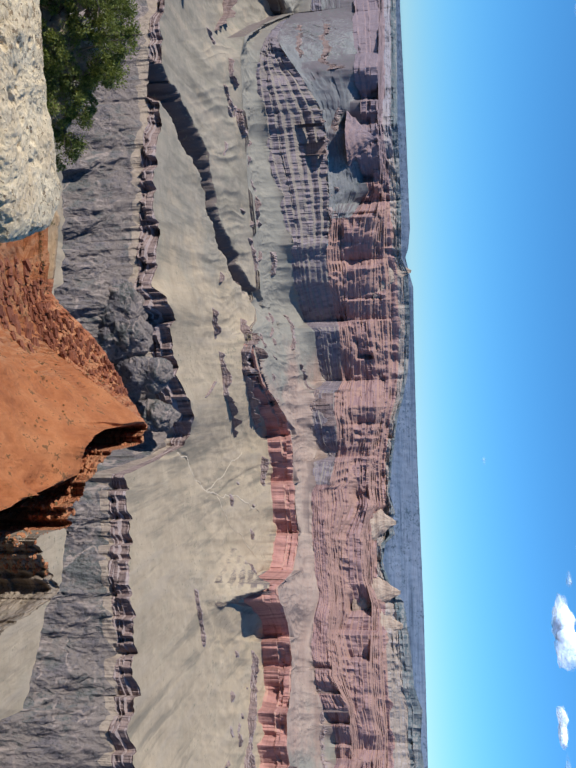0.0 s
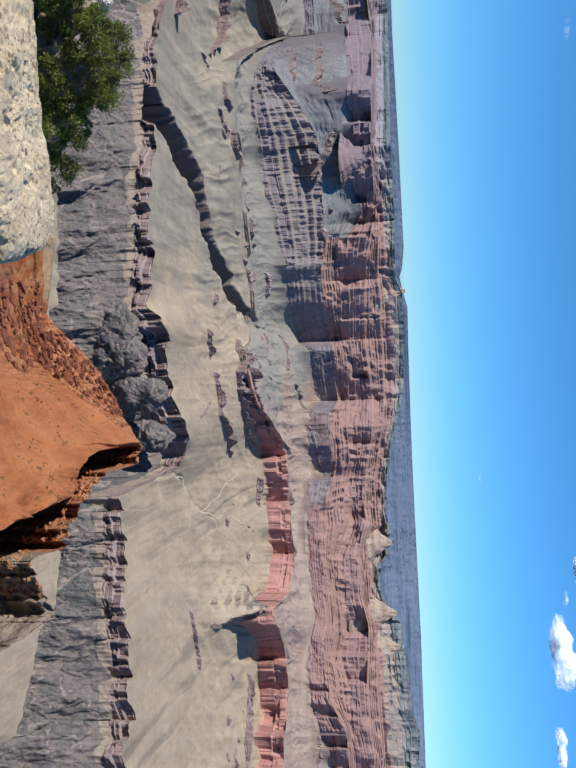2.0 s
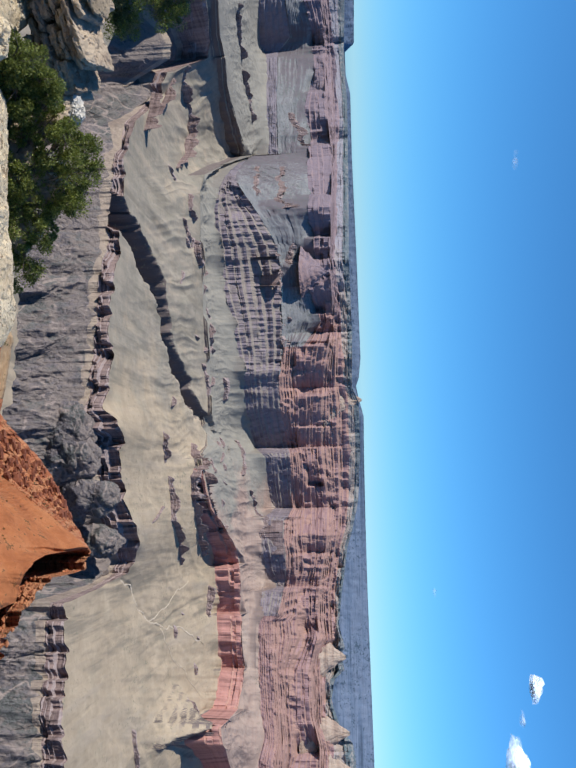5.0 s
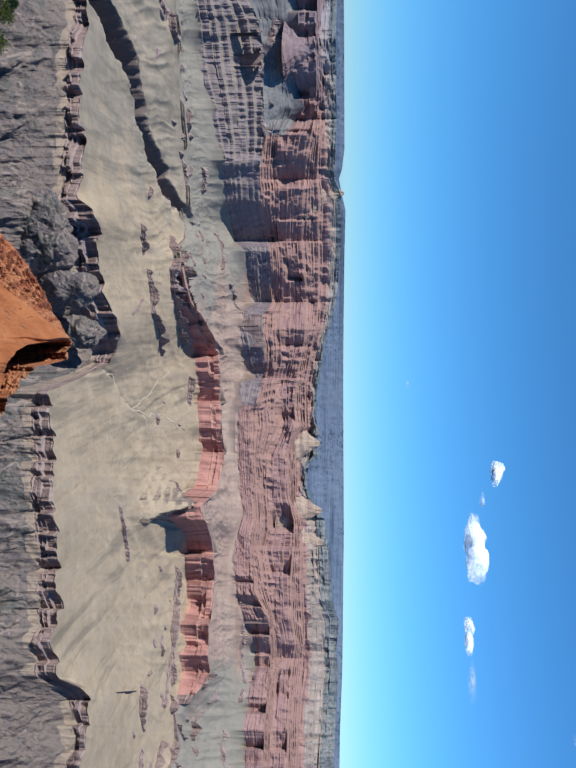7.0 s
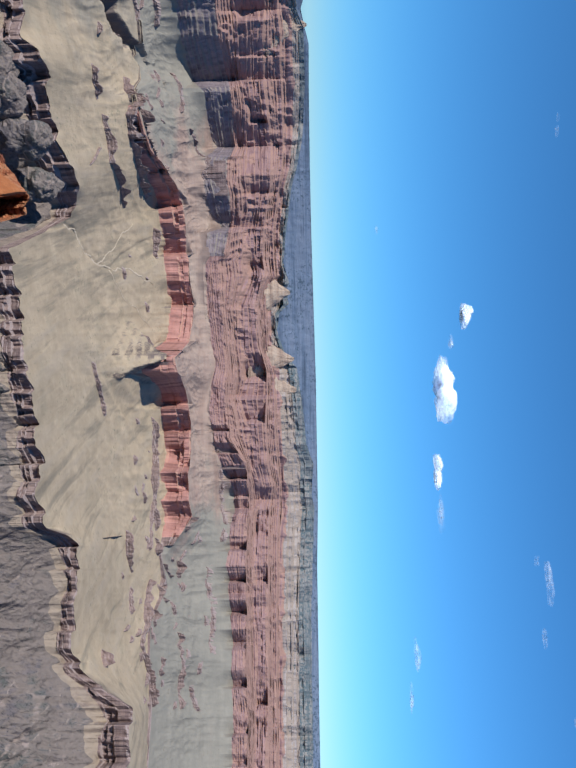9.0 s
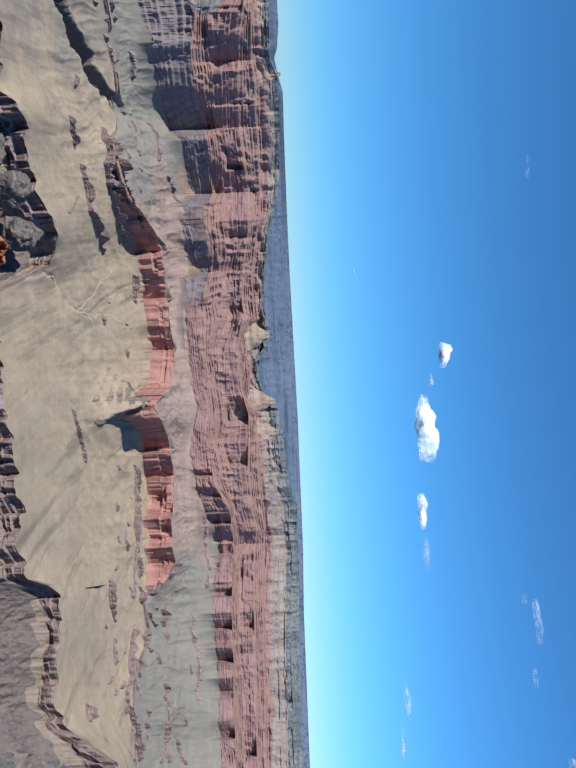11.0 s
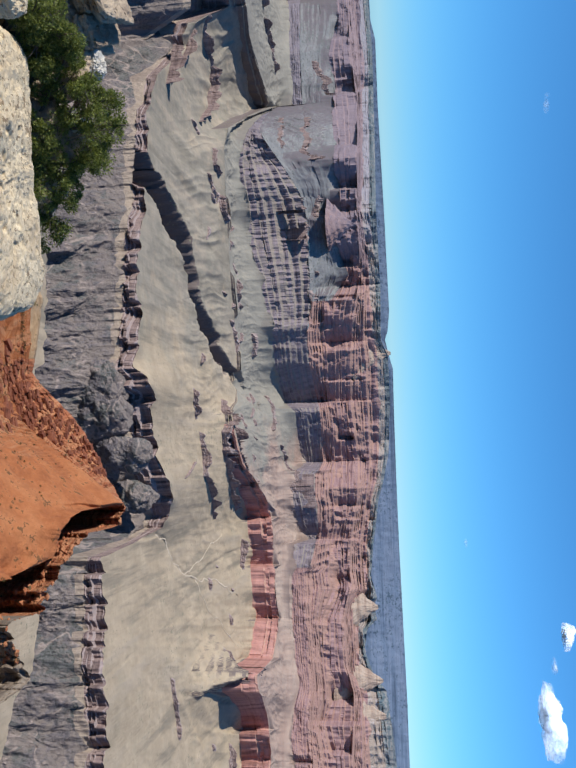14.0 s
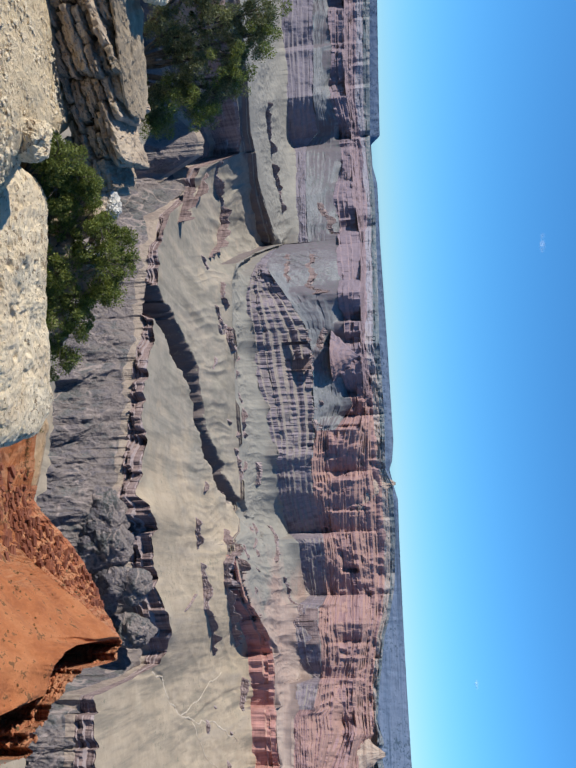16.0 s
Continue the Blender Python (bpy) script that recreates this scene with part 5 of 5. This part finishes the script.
for k in range(15):
    thick = rng.uniform(0.038, 0.074)
    c += thick + rng.uniform(0.02, 0.045)
    x = -2.7 - rng.uniform(0, 0.5)
    back = rng.uniform(-0.13, 0.2)
    while x < 1.75:
        wide = rng.uniform(0.35, 1.1) if x < 0.8 else rng.uniform(0.3, 0.6)
        if x < 0.2 < x + wide:
            wide = 0.2 - x + 0.02      # one upright joint runs through all the beds
        mid = x + wide / 2
        z = c + TILT_BEDS * mid
        top = 0.30 if mid < 0.8 else 0.30 - 0.4 * (mid - 0.8)
        if -1.0 + 0.12 * mid < z < top and wide > 0.1:
            block = lump("bed", place @ Matrix.Translation((mid, back + 0.24 * (mid > 0.2) + rng.uniform(-0.06, 0.08), z)) @ pose(0, 0, 0, rng.uniform(-2, 2), -math.degrees(math.atan(TILT_BEDS)) + rng.uniform(-1.5, 1.5), rng.uniform(-4, 4)),
                         (wide / 2 + 0.01, 0.8, thick), CAP_STONE if z > 0.22 else BEDDED, "", "", seed=500 + 17 * k + int(10 * x), square=9, rough=0.03, grain=0.06, rows=48)
            block.parent = outcrop
            block.matrix_parent_inverse = Matrix.Translation(-outcrop.location)
            for key in ("label", "category", "kind"):
                if key in block:
                    del block[key]
        x += wide + 0.02
    c += thick
core = lump("core", place @ Matrix.Translation((-0.7, 0.45, -0.32)), (1.75, 0.6, 0.6), BEDDED, "", "", seed=600, square=4, rough=0.15, grain=0.05, rows=60)
core.parent = outcrop
core.matrix_parent_inverse = Matrix.Translation(-outcrop.location)
cap = lump("cap_bed", place @ Matrix.Translation((-0.85, 0.15, 0.38)) @ pose(0, 0, 0, 0, 1, 0), (1.75, 0.8, 0.05), CAP_STONE, "", "", seed=610, square=4, rough=0.07, grain=0.07, beds=0.12, groove=0.05, rows=90)
cap.parent = outcrop
cap.matrix_parent_inverse = Matrix.Translation(-outcrop.location)
for k, (dx, dz, ln) in enumerate(((-2.0, 0.72, 0.75), (-1.6, 0.90, 0.5))):
    lump("rim_slab", place @ Matrix.Translation((dx, 0.2 + 0.2 * k, dz)) @ pose(0, 0, 0, 4, 8, 12 * k), (ln, 0.5, 0.13), LIMESTONE,
         "cream limestone slab lying on the bedded outcrop", "rock slab", seed=231 + k, square=5, rough=0.07, grain=0.04, rows=60, group="slabs on the outcrop")
lump("wedge_rock", look(spot(-33.4, 11.7, -5.0), spot(-20, 2.0, -5.0)) @ pose(0, 0, 0, 90, 0, 20), (0.30, 0.26, 0.26), LIMESTONE,
     "small angular tan rock beside the outcrop", "rock", seed=233, square=3, rough=0.08, grain=0.03, rows=40)
# white rocks placed to fit the camera's view; knobs added to hold them up
for k, (bear, dist, high, size) in enumerate(((-28.5, 14.9, -4.98, 0.15), (-30.7, 15.0, -5.1, 0.13), (-24.6, 14.6, -5.45, 0.2), (-23.8, 14.7, -5.3, 0.12), (-20.9, 14.4, -5.8, 0.14))):
    foot = float(terrace(bear, dist)) - 0.2
    tall = (high - 0.5 * size - foot) / 2
    lump("rock_knob", Matrix.Translation(spot(bear, dist, foot + tall)) @ pose(0, 0, 0, 3, -3, 40 * k), (0.42 + size, 0.4, tall), BEDDED,
         "dark limestone knob added under a white rock", "rock", seed=260 + k, square=5, rough=0.12, grain=0.08, beds=0.12, groove=0.05, rows=34, group="rock knobs")
    lump("white_rock", Matrix.Translation(spot(bear, dist, high)) @ pose(0, 0, 0, 12, -8, 50 * k), (size * 1.3, size, size * 0.8), WHITE_STONE,
         "bleached white limestone rock among the shrubs", "rock", seed=240 + k, square=5, rough=0.07, grain=0.05, rows=30, group="white rocks")


# ---- trees: bent trunk, limbs to each bough, needles in clumps ----
def tube(bm, pts, radii, sides=7):
    rings = []
    for i, p in enumerate(pts):
        ahead = (pts[min(i + 1, len(pts) - 1)] - pts[max(i - 1, 0)]).normalized()
        side = ahead.orthogonal().normalized()
        up = ahead.cross(side)
        rings.append([bm.verts.new(p + radii[i] * (math.cos(a) * side + math.sin(a) * up)) for a in (2 * math.pi * s / sides for s in range(sides))])
    for a, b in zip(rings[:-1], rings[1:]):
        for s in range(sides):
            bm.faces.new((a[s], a[(s + 1) % sides], b[(s + 1) % sides], b[s]))


def part(name, bm, material, parent, label="", smooth=True):
    me = bpy.data.meshes.new(name)
    bm.to_mesh(me)
    bm.free()
    me.polygons.foreach_set("use_smooth", np.full(len(me.polygons), smooth))
    me.materials.append(material)
    ob = new(name, me)
    ob.parent = parent
    ob.matrix_parent_inverse = parent.matrix_world.inverted() if parent.type != "EMPTY" else Matrix.Translation(-parent.location)
    return tagged(ob, label)


def needles(name, rng, centres, sizes, per, length, material, parent, label=""):
    """Clumps of short needle sprays round the given centres, joined in one crown."""
    k = len(centres)
    c = np.repeat(np.array(centres), per, 0)
    s = np.repeat(np.array(sizes), per)[:, None]
    out = rng.normal(size=(k * per, 3))
    out /= np.linalg.norm(out, axis=1, keepdims=True)
    p = c + out * s * rng.uniform(0.25, 1.0, (k * per, 1)) ** 0.6
    way = out + 0.7 * rng.normal(size=out.shape) + (0, 0, 0.35)
    way /= np.linalg.norm(way, axis=1, keepdims=True)
    side = np.cross(way, rng.normal(size=way.shape))
    side /= np.linalg.norm(side, axis=1, keepdims=True)
    ln = length * rng.uniform(0.6, 1.5, (k * per, 1))
    co = np.stack([p - way * ln * 0.5, p + side * ln * 0.2, p + way * ln * 0.5, p - side * ln * 0.2], 1)
    me = bpy.data.meshes.new(name)
    n = k * per
    me.vertices.add(n * 4), me.loops.add(n * 4), me.polygons.add(n)
    me.vertices.foreach_set("co", co.astype(np.float32).ravel())
    me.loops.foreach_set("vertex_index", np.arange(n * 4, dtype=np.int32))
    me.polygons.foreach_set("loop_start", (np.arange(n) * 4).astype(np.int32))
    me.materials.append(material)
    me.update(calc_edges=True)
    ob = new(name, me)
    ob.parent = parent
    ob.matrix_parent_inverse = Matrix.Translation(-parent.location)
    return tagged(ob, label)


def pine(name, foot, boughs, label, seed, material=GREEN_NEEDLES, trunk=0.09, clumps=25, per=165, length=0.044, fresh=()):
    """boughs: (bearing, distance, height above the eye, radius)."""
    rng = np.random.default_rng(seed)
    root = new(name)
    root.location = foot
    tagged(root, label, "tree")
    cs = [spot(b, d, h) for b, d, h, r in boughs]
    mid = sum(cs, Vector()) / len(cs)
    fork = foot.lerp(mid, 0.45) + Vector((0.1, -0.05, 0))
    bm = bmesh.new()
    tube(bm, [foot - Vector((0, 0, 0.15)), foot.lerp(fork, 0.4) + Vector((-0.06, 0.03, 0)), fork, fork.lerp(mid, 0.5)], [trunk * 1.25, trunk, trunk * 0.8, trunk * 0.5], 9)
    part("trunk", bm, BARK, root)
    centres, sizes = [], []
    for c, (b, d, h, r) in zip(cs, boughs):
        bm = bmesh.new()
        bend = fork.lerp(c, 0.5) + Vector(rng.normal(0, 0.10, 3))
        tube(bm, [fork, bend, c], [trunk * 0.55, trunk * 0.35, trunk * 0.16], 6)
        for _ in range(5):
            end = c + Vector(rng.normal(0, 0.45 * r, 3))
            tube(bm, [bend.lerp(c, rng.uniform(0.4, 1)), c.lerp(end, 0.5), end], [trunk * 0.18, trunk * 0.12, trunk * 0.05], 5)
        part("limb", bm, BARK, root)
        for _ in range(int(clumps * (r / 0.45) ** 1.6)):
            w = rng.normal(size=3)
            w /= np.linalg.norm(w)
            centres.append(np.array(c) + w * r * rng.uniform(0.35, 1.05) * np.array((1, 1, 0.85)))
            sizes.append(rng.uniform(0.06, 0.19))
    needles("crown", rng, centres, sizes, per, length, material, root)
    if fresh:
        tuft = [np.array(spot(b, d, h)) + rng.normal(0, 0.22, 3) for b, d, h in fresh for _ in range(14)]
        needles("new_growth", rng, tuft, [0.14] * len(tuft), per, length, GREEN_NEEDLES, root, "bright yellow green new needles")
    return root


pine("pinyon_shrub", spot(-23.5, 14.4, float(terrace(-23.5, 14.4))), [(-25.6, 14.3, -5.0, 0.42), (-27.6, 14.3, -5.35, 0.42), (-25.0, 14.1, -5.55, 0.48), (-21.9, 14.2, -5.6, 0.46), (-22.3, 14.4, -5.2, 0.3),
     (-24.2, 13.9, -6.0, 0.42), (-19.8, 14.1, -6.05, 0.34), (-18.3, 14.1, -6.2, 0.28), (-17.0, 14.1, -6.25, 0.22), (-15.6, 14.1, -6.5, 0.16), (-20.5, 14.2, -5.6, 0.36), (-28.6, 14.0, -5.8, 0.4), (-21.0, 13.9, -6.1, 0.38), (-23.2, 14.5, -4.9, 0.2), (-26.3, 14.6, -4.75, 0.25), (-29.5, 14.1, -5.15, 0.33), (-27.0, 14.2, -4.95, 0.33), (-24.3, 14.2, -4.95, 0.36), (-22.4, 14.2, -5.0, 0.3), (-17.8, 14.1, -5.85, 0.28), (-24.6, 14.4, -4.6, 0.24)],
     "sunlit dark green pinyon shrub behind the cream boulder", 301)
pine("juniper_shrub", spot(-31.5, 13.6, float(terrace(-31.5, 13.6))), [(-31.8, 13.6, -5.3, 0.42), (-30.0, 13.7, -5.5, 0.4), (-32.6, 13.4, -5.5, 0.3), (-30.6, 13.9, -5.05, 0.25), (-29.3, 13.9, -5.5, 0.32)],
     "dense dark green juniper shrub at the outcrop's foot", 303, clumps=36)
pine("pinyon_tree", spot(-37.5, 18.6, float(terrace(-37.5, 18.6))), [(-39.6, 18.5, -4.3, 0.62), (-39.8, 18.6, -3.3, 0.6), (-40.3, 18.7, -2.35, 0.5), (-37.6, 18.4, -3.9, 0.6), (-37.6, 18.5, -3.0, 0.5), (-34.5, 18.3, -3.75, 0.5),
     (-35.9, 18.3, -4.25, 0.45), (-35.3, 18.2, -4.9, 0.46), (-34.0, 18.2, -4.7, 0.36), (-41.8, 18.6, -3.6, 0.55), (-43.5, 18.6, -3.0, 0.6), (-35.4, 18.4, -3.4, 0.32), (-36.2, 18.5, -3.0, 0.4), (-38.7, 18.6, -2.5, 0.42)],
     "open grey green pinyon tree behind the bedded outcrop", 305, OLIVE_NEEDLES, trunk=0.11, clumps=32,
     fresh=((-35.3, 18.0, -5.0), (-34.0, 18.0, -4.75), (-34.4, 18.0, -3.7), (-35.2, 18.0, -4.2), (-36.6, 18.1, -2.9), (-38.5, 18.3, -2.3)))

# ---- clouds ----
def cloud(bear, height, wide, tall, thin, label, seed):
    """bear, height, wide, tall in degrees as seen from the camera, placed to fit its view."""
    rng = np.random.default_rng(seed)
    dist = 4700.0
    c = Vector((dist * math.sin(radians(bear)), dist * math.cos(radians(bear)), dist * math.tan(radians(height))))
    right = Vector((math.cos(radians(bear)), -math.sin(radians(bear)), 0))
    w, t = dist * radians(wide) / 2, dist * radians(tall) / 2
    back = Vector((right.y, -right.x, 0))
    th = np.linspace(0, 2 * np.pi, 65)[None]
    ph = np.linspace(-np.pi / 2, np.pi / 2, 33)[:, None]
    d = np.stack([np.cos(ph) * np.cos(th), np.cos(ph) * np.sin(th), np.sin(ph) + 0 * th], -1)
    turn_ = np.array([right, back, (0, 0, 1)])
    co, base, quads, thick = [], 0, [], []
    for k in range(3 if thin else 7):
        off = rng.uniform(-0.7, 0.7)
        size = np.array((w * rng.uniform(0.28, 0.5), t * 1.2, t * rng.uniform(0.6, 1.0) * (1 - 0.5 * abs(off))))
        puff = 1 + 0.5 * fbm3(d * 1.4 + 9 * k, seed, 3) + 0.20 * (1 - 2 * np.abs(fbm3(d * 3.4 + 5 * k, seed + 5, 4)))
        p = d * size * puff[..., None]
        p[..., 2] = np.where(p[..., 2] < 0, p[..., 2] * 0.55, p[..., 2])
        p[:, -1] = p[:, 0]
        p = p + (off * w, rng.uniform(-0.3, 0.3) * t, rng.uniform(-0.15, 0.2) * t)
        i = np.arange(33 * 65).reshape(33, 65) + base
        quads.append(np.stack([i[:-1, :-1], i[:-1, 1:], i[1:, 1:], i[1:, :-1]], -1).reshape(-1, 4))
        n = d / size
        # fades towards the outline as seen from the camera
        thick.append((np.abs(n[..., 1]) / np.linalg.norm(n, axis=-1)).ravel() ** (2.0 if thin else 0.8))
        co.append(p.reshape(-1, 3) @ turn_ + np.array(c))
        base += 33 * 65
    me = bpy.data.meshes.new("cloud")
    me.from_pydata(np.concatenate(co).tolist(), [], np.concatenate(quads).tolist())
    me.polygons.foreach_set("use_smooth", np.full(len(me.polygons), True))
    me.attributes.new("thick", "FLOAT", "POINT").data.foreach_set("value", np.concatenate(thick).astype(np.float32))
    me.materials.append(CLOUD_WISP if thin else CLOUD_CORE)
    return tagged(new("cloud", me), label, "cloud", "fair weather clouds", "stuff")


PUFF, WISP = "small bright white fair weather cloud", "thin faint wisp of white cloud"
for k, (bear, height, wide, tall, thin) in enumerate((
        (17.3, 8.9, 4.6, 1.9, False), (11.6, 10.5, 2.2, 1.0, False), (22.7, 8.4, 2.4, 1.0, False), (25.9, 8.6, 3.2, 0.7, True), (14.0, 9.6, 1.9, 0.6, True),
        (5.6, 4.5, 1.0, 0.35, True), (-23.7, 10.5, 1.5, 0.5, True), (30.5, 15.4, 3.6, 0.7, True), (33.6, 14.8, 2.0, 0.5, True), (29.0, 14.7, 0.9, 0.5, True),
        (35.1, 6.5, 2.6, 0.7, True), (38.0, 6.0, 2.4, 0.4, True), (39.0, 16.2, 1.4, 0.7, True), (-1.0, 16.2, 1.4, 0.4, True))):
    cloud(bear, height, wide, tall, thin, WISP if thin else PUFF, 400 + k)


# ---- loose gravel on the terrace, scrub on the spur ----
rng = np.random.default_rng(909)
ico = bmesh.new()
bmesh.ops.create_icosphere(ico, subdivisions=1, radius=1.0)
iv = np.array([v.co for v in ico.verts])
it = np.array([[v.index for v in q.verts] for q in ico.faces])
ico.free()
co, tri = [], []
for k in range(4300):
    b, d = rng.uniform(-46, -29), rng.uniform(6.5, 14.5)
    p = np.array(spot(b, d, float(terrace(b, d)) + 0.01))
    s = 0.012 + 0.045 * rng.random() ** 5
    v = iv * rng.uniform(0.6, 1.3, (len(iv), 1)) * s * np.array((1.2, 1.0, 0.45))
    a = rng.uniform(0, 6.3)
    v = v @ np.array([[math.cos(a), math.sin(a), 0], [-math.sin(a), math.cos(a), 0], [0, 0, 1]])
    co.append(v + p)
    tri.append(it + k * len(iv))
me = bpy.data.meshes.new("loose_gravel")
me.from_pydata(np.concatenate(co).tolist(), [], np.concatenate(tri).tolist())
me.materials.append(LIMESTONE)
tagged(new("loose_gravel", me), "loose cream pebbles scattered on the rim terrace", "gravel", kind="stuff")

gx, gy, gz = spur_grid
cs, ss = [], []
for k in range(110):
    i, j = int(rng.uniform(0.12, 0.97) * gx.shape[0]), int(rng.uniform(0.12, 0.80) * gx.shape[1])
    size = 0.35 + 0.9 * rng.random() ** 3
    cs.append((gx[i, j], gy[i, j], gz[i, j] + 0.35 * size))
    ss.append(size)
for k in range(46):
    j = int((rng.uniform(-13.0, -9.0) + 20) / 0.05)
    size = rng.uniform(0.6, 1.3)
    cs.append((ledge_grid[0][28, j], ledge_grid[1][28, j], ledge_grid[2][28, j] + rng.uniform(-0.6, 0.8)))
    ss.append(size)
holder = new("spur_scrub")
tagged(holder, "scattered grey green scrub bushes on the red spur", "scrub", kind="stuff")
needles("bushes", rng, cs, ss, 60, 0.28, SCRUB_LEAVES, holder)

# ---- dark slabs that crop out in rows on the spur's broken face ----
cube = np.array([(a, b, c) for a in (-1, 1) for b in (-1, 1) for c in (-1, 1)], float)
faces = np.array([(0, 1, 3, 2), (4, 6, 7, 5), (0, 4, 5, 1), (2, 3, 7, 6), (0, 2, 6, 4), (1, 5, 7, 3)])
gx, gy, gz = ledge_grid
co, quads = [], []
for k in range(380):
    row = int(rng.integers(0, 8))
    b = np.clip(rng.normal(-4.2, 2.4), -9.5, 0.3)
    i, j = int(np.clip(3 + 5 * row + 2.2 * (b + 4) + rng.normal(0, 0.8), 0, 40)), int((b + 20) / 0.05)
    gx, gy, gz = ledge_grid
    if k >= 230:
        # rows of the same rock further down the slope
        b = rng.uniform(-10, -3.2)
        gx, gy, gz = spur_grid
        i, j = int(np.clip(88 - 7 * (k % 5) + 2.0 * (b + 6) + rng.normal(0, 0.7), 40, 88)), int((b + 20) / 0.05)
    big = rng.random() ** 2
    half = np.array((0.5 + 1.9 * big, 0.7 + 0.5 * big, 0.3 + 0.5 * rng.random()))
    v = cube * half * rng.uniform(0.75, 1.2, (8, 3))
    a = -radians(b) + rng.normal(0, 0.25)
    v = v @ np.array([[math.cos(a), math.sin(a), 0], [-math.sin(a), math.cos(a), 0], [0, 0, 1]]) + (0, 0, 0)
    v[:, 2] += 0.12 * v[:, 0]
    co.append(v + (gx[i, j], gy[i, j] - 0.3, gz[i, j] + 0.25 * half[2]))
    quads.append(faces + 8 * k)
me = bpy.data.meshes.new("spur_slabs")
me.from_pydata(np.concatenate(co).tolist(), [], np.concatenate(quads).tolist())
me.materials.append(DARK_BLOCK)
tagged(new("spur_slabs", me), "dark red sandstone slabs cropping out on the spur", "rock slabs", kind="stuff")

# ---- loose blocks below the spur's broken ledges ----
gx, gy, gz = ledge_grid
co, tri = [], []
for k in range(1500):
    # the first lie on the broken ledges, the rest under the overhang
    j = int(((np.clip(rng.normal(-3.4, 2.6), -9.5, 1.2) if k < 800 else rng.uniform(3.2, 13.5)) + 20) / 0.05)
    i = int(rng.integers(0, 40) if k < 800 else rng.integers(4, 44))
    p = np.array((gx[i, j], gy[i, j], gz[i, j]))
    s = 0.25 + 0.9 * rng.random() ** 3
    v = iv * rng.uniform(0.65, 1.2, (len(iv), 1)) * s * np.array((1.3, 1.0, 0.7))
    a = rng.uniform(0, 6.3)
    v = v @ np.array([[math.cos(a), math.sin(a), 0], [-math.sin(a), math.cos(a), 0], [0, 0, 1]])
    co.append(v + p)
    tri.append(it + k * len(iv))
me = bpy.data.meshes.new("spur_rubble")
me.from_pydata(np.concatenate(co).tolist(), [], np.concatenate(tri).tolist())
me.materials.append(RED_LEDGE)
tagged(new("spur_rubble", me), "broken red sandstone blocks along the spur's ledges", "rubble", kind="stuff")
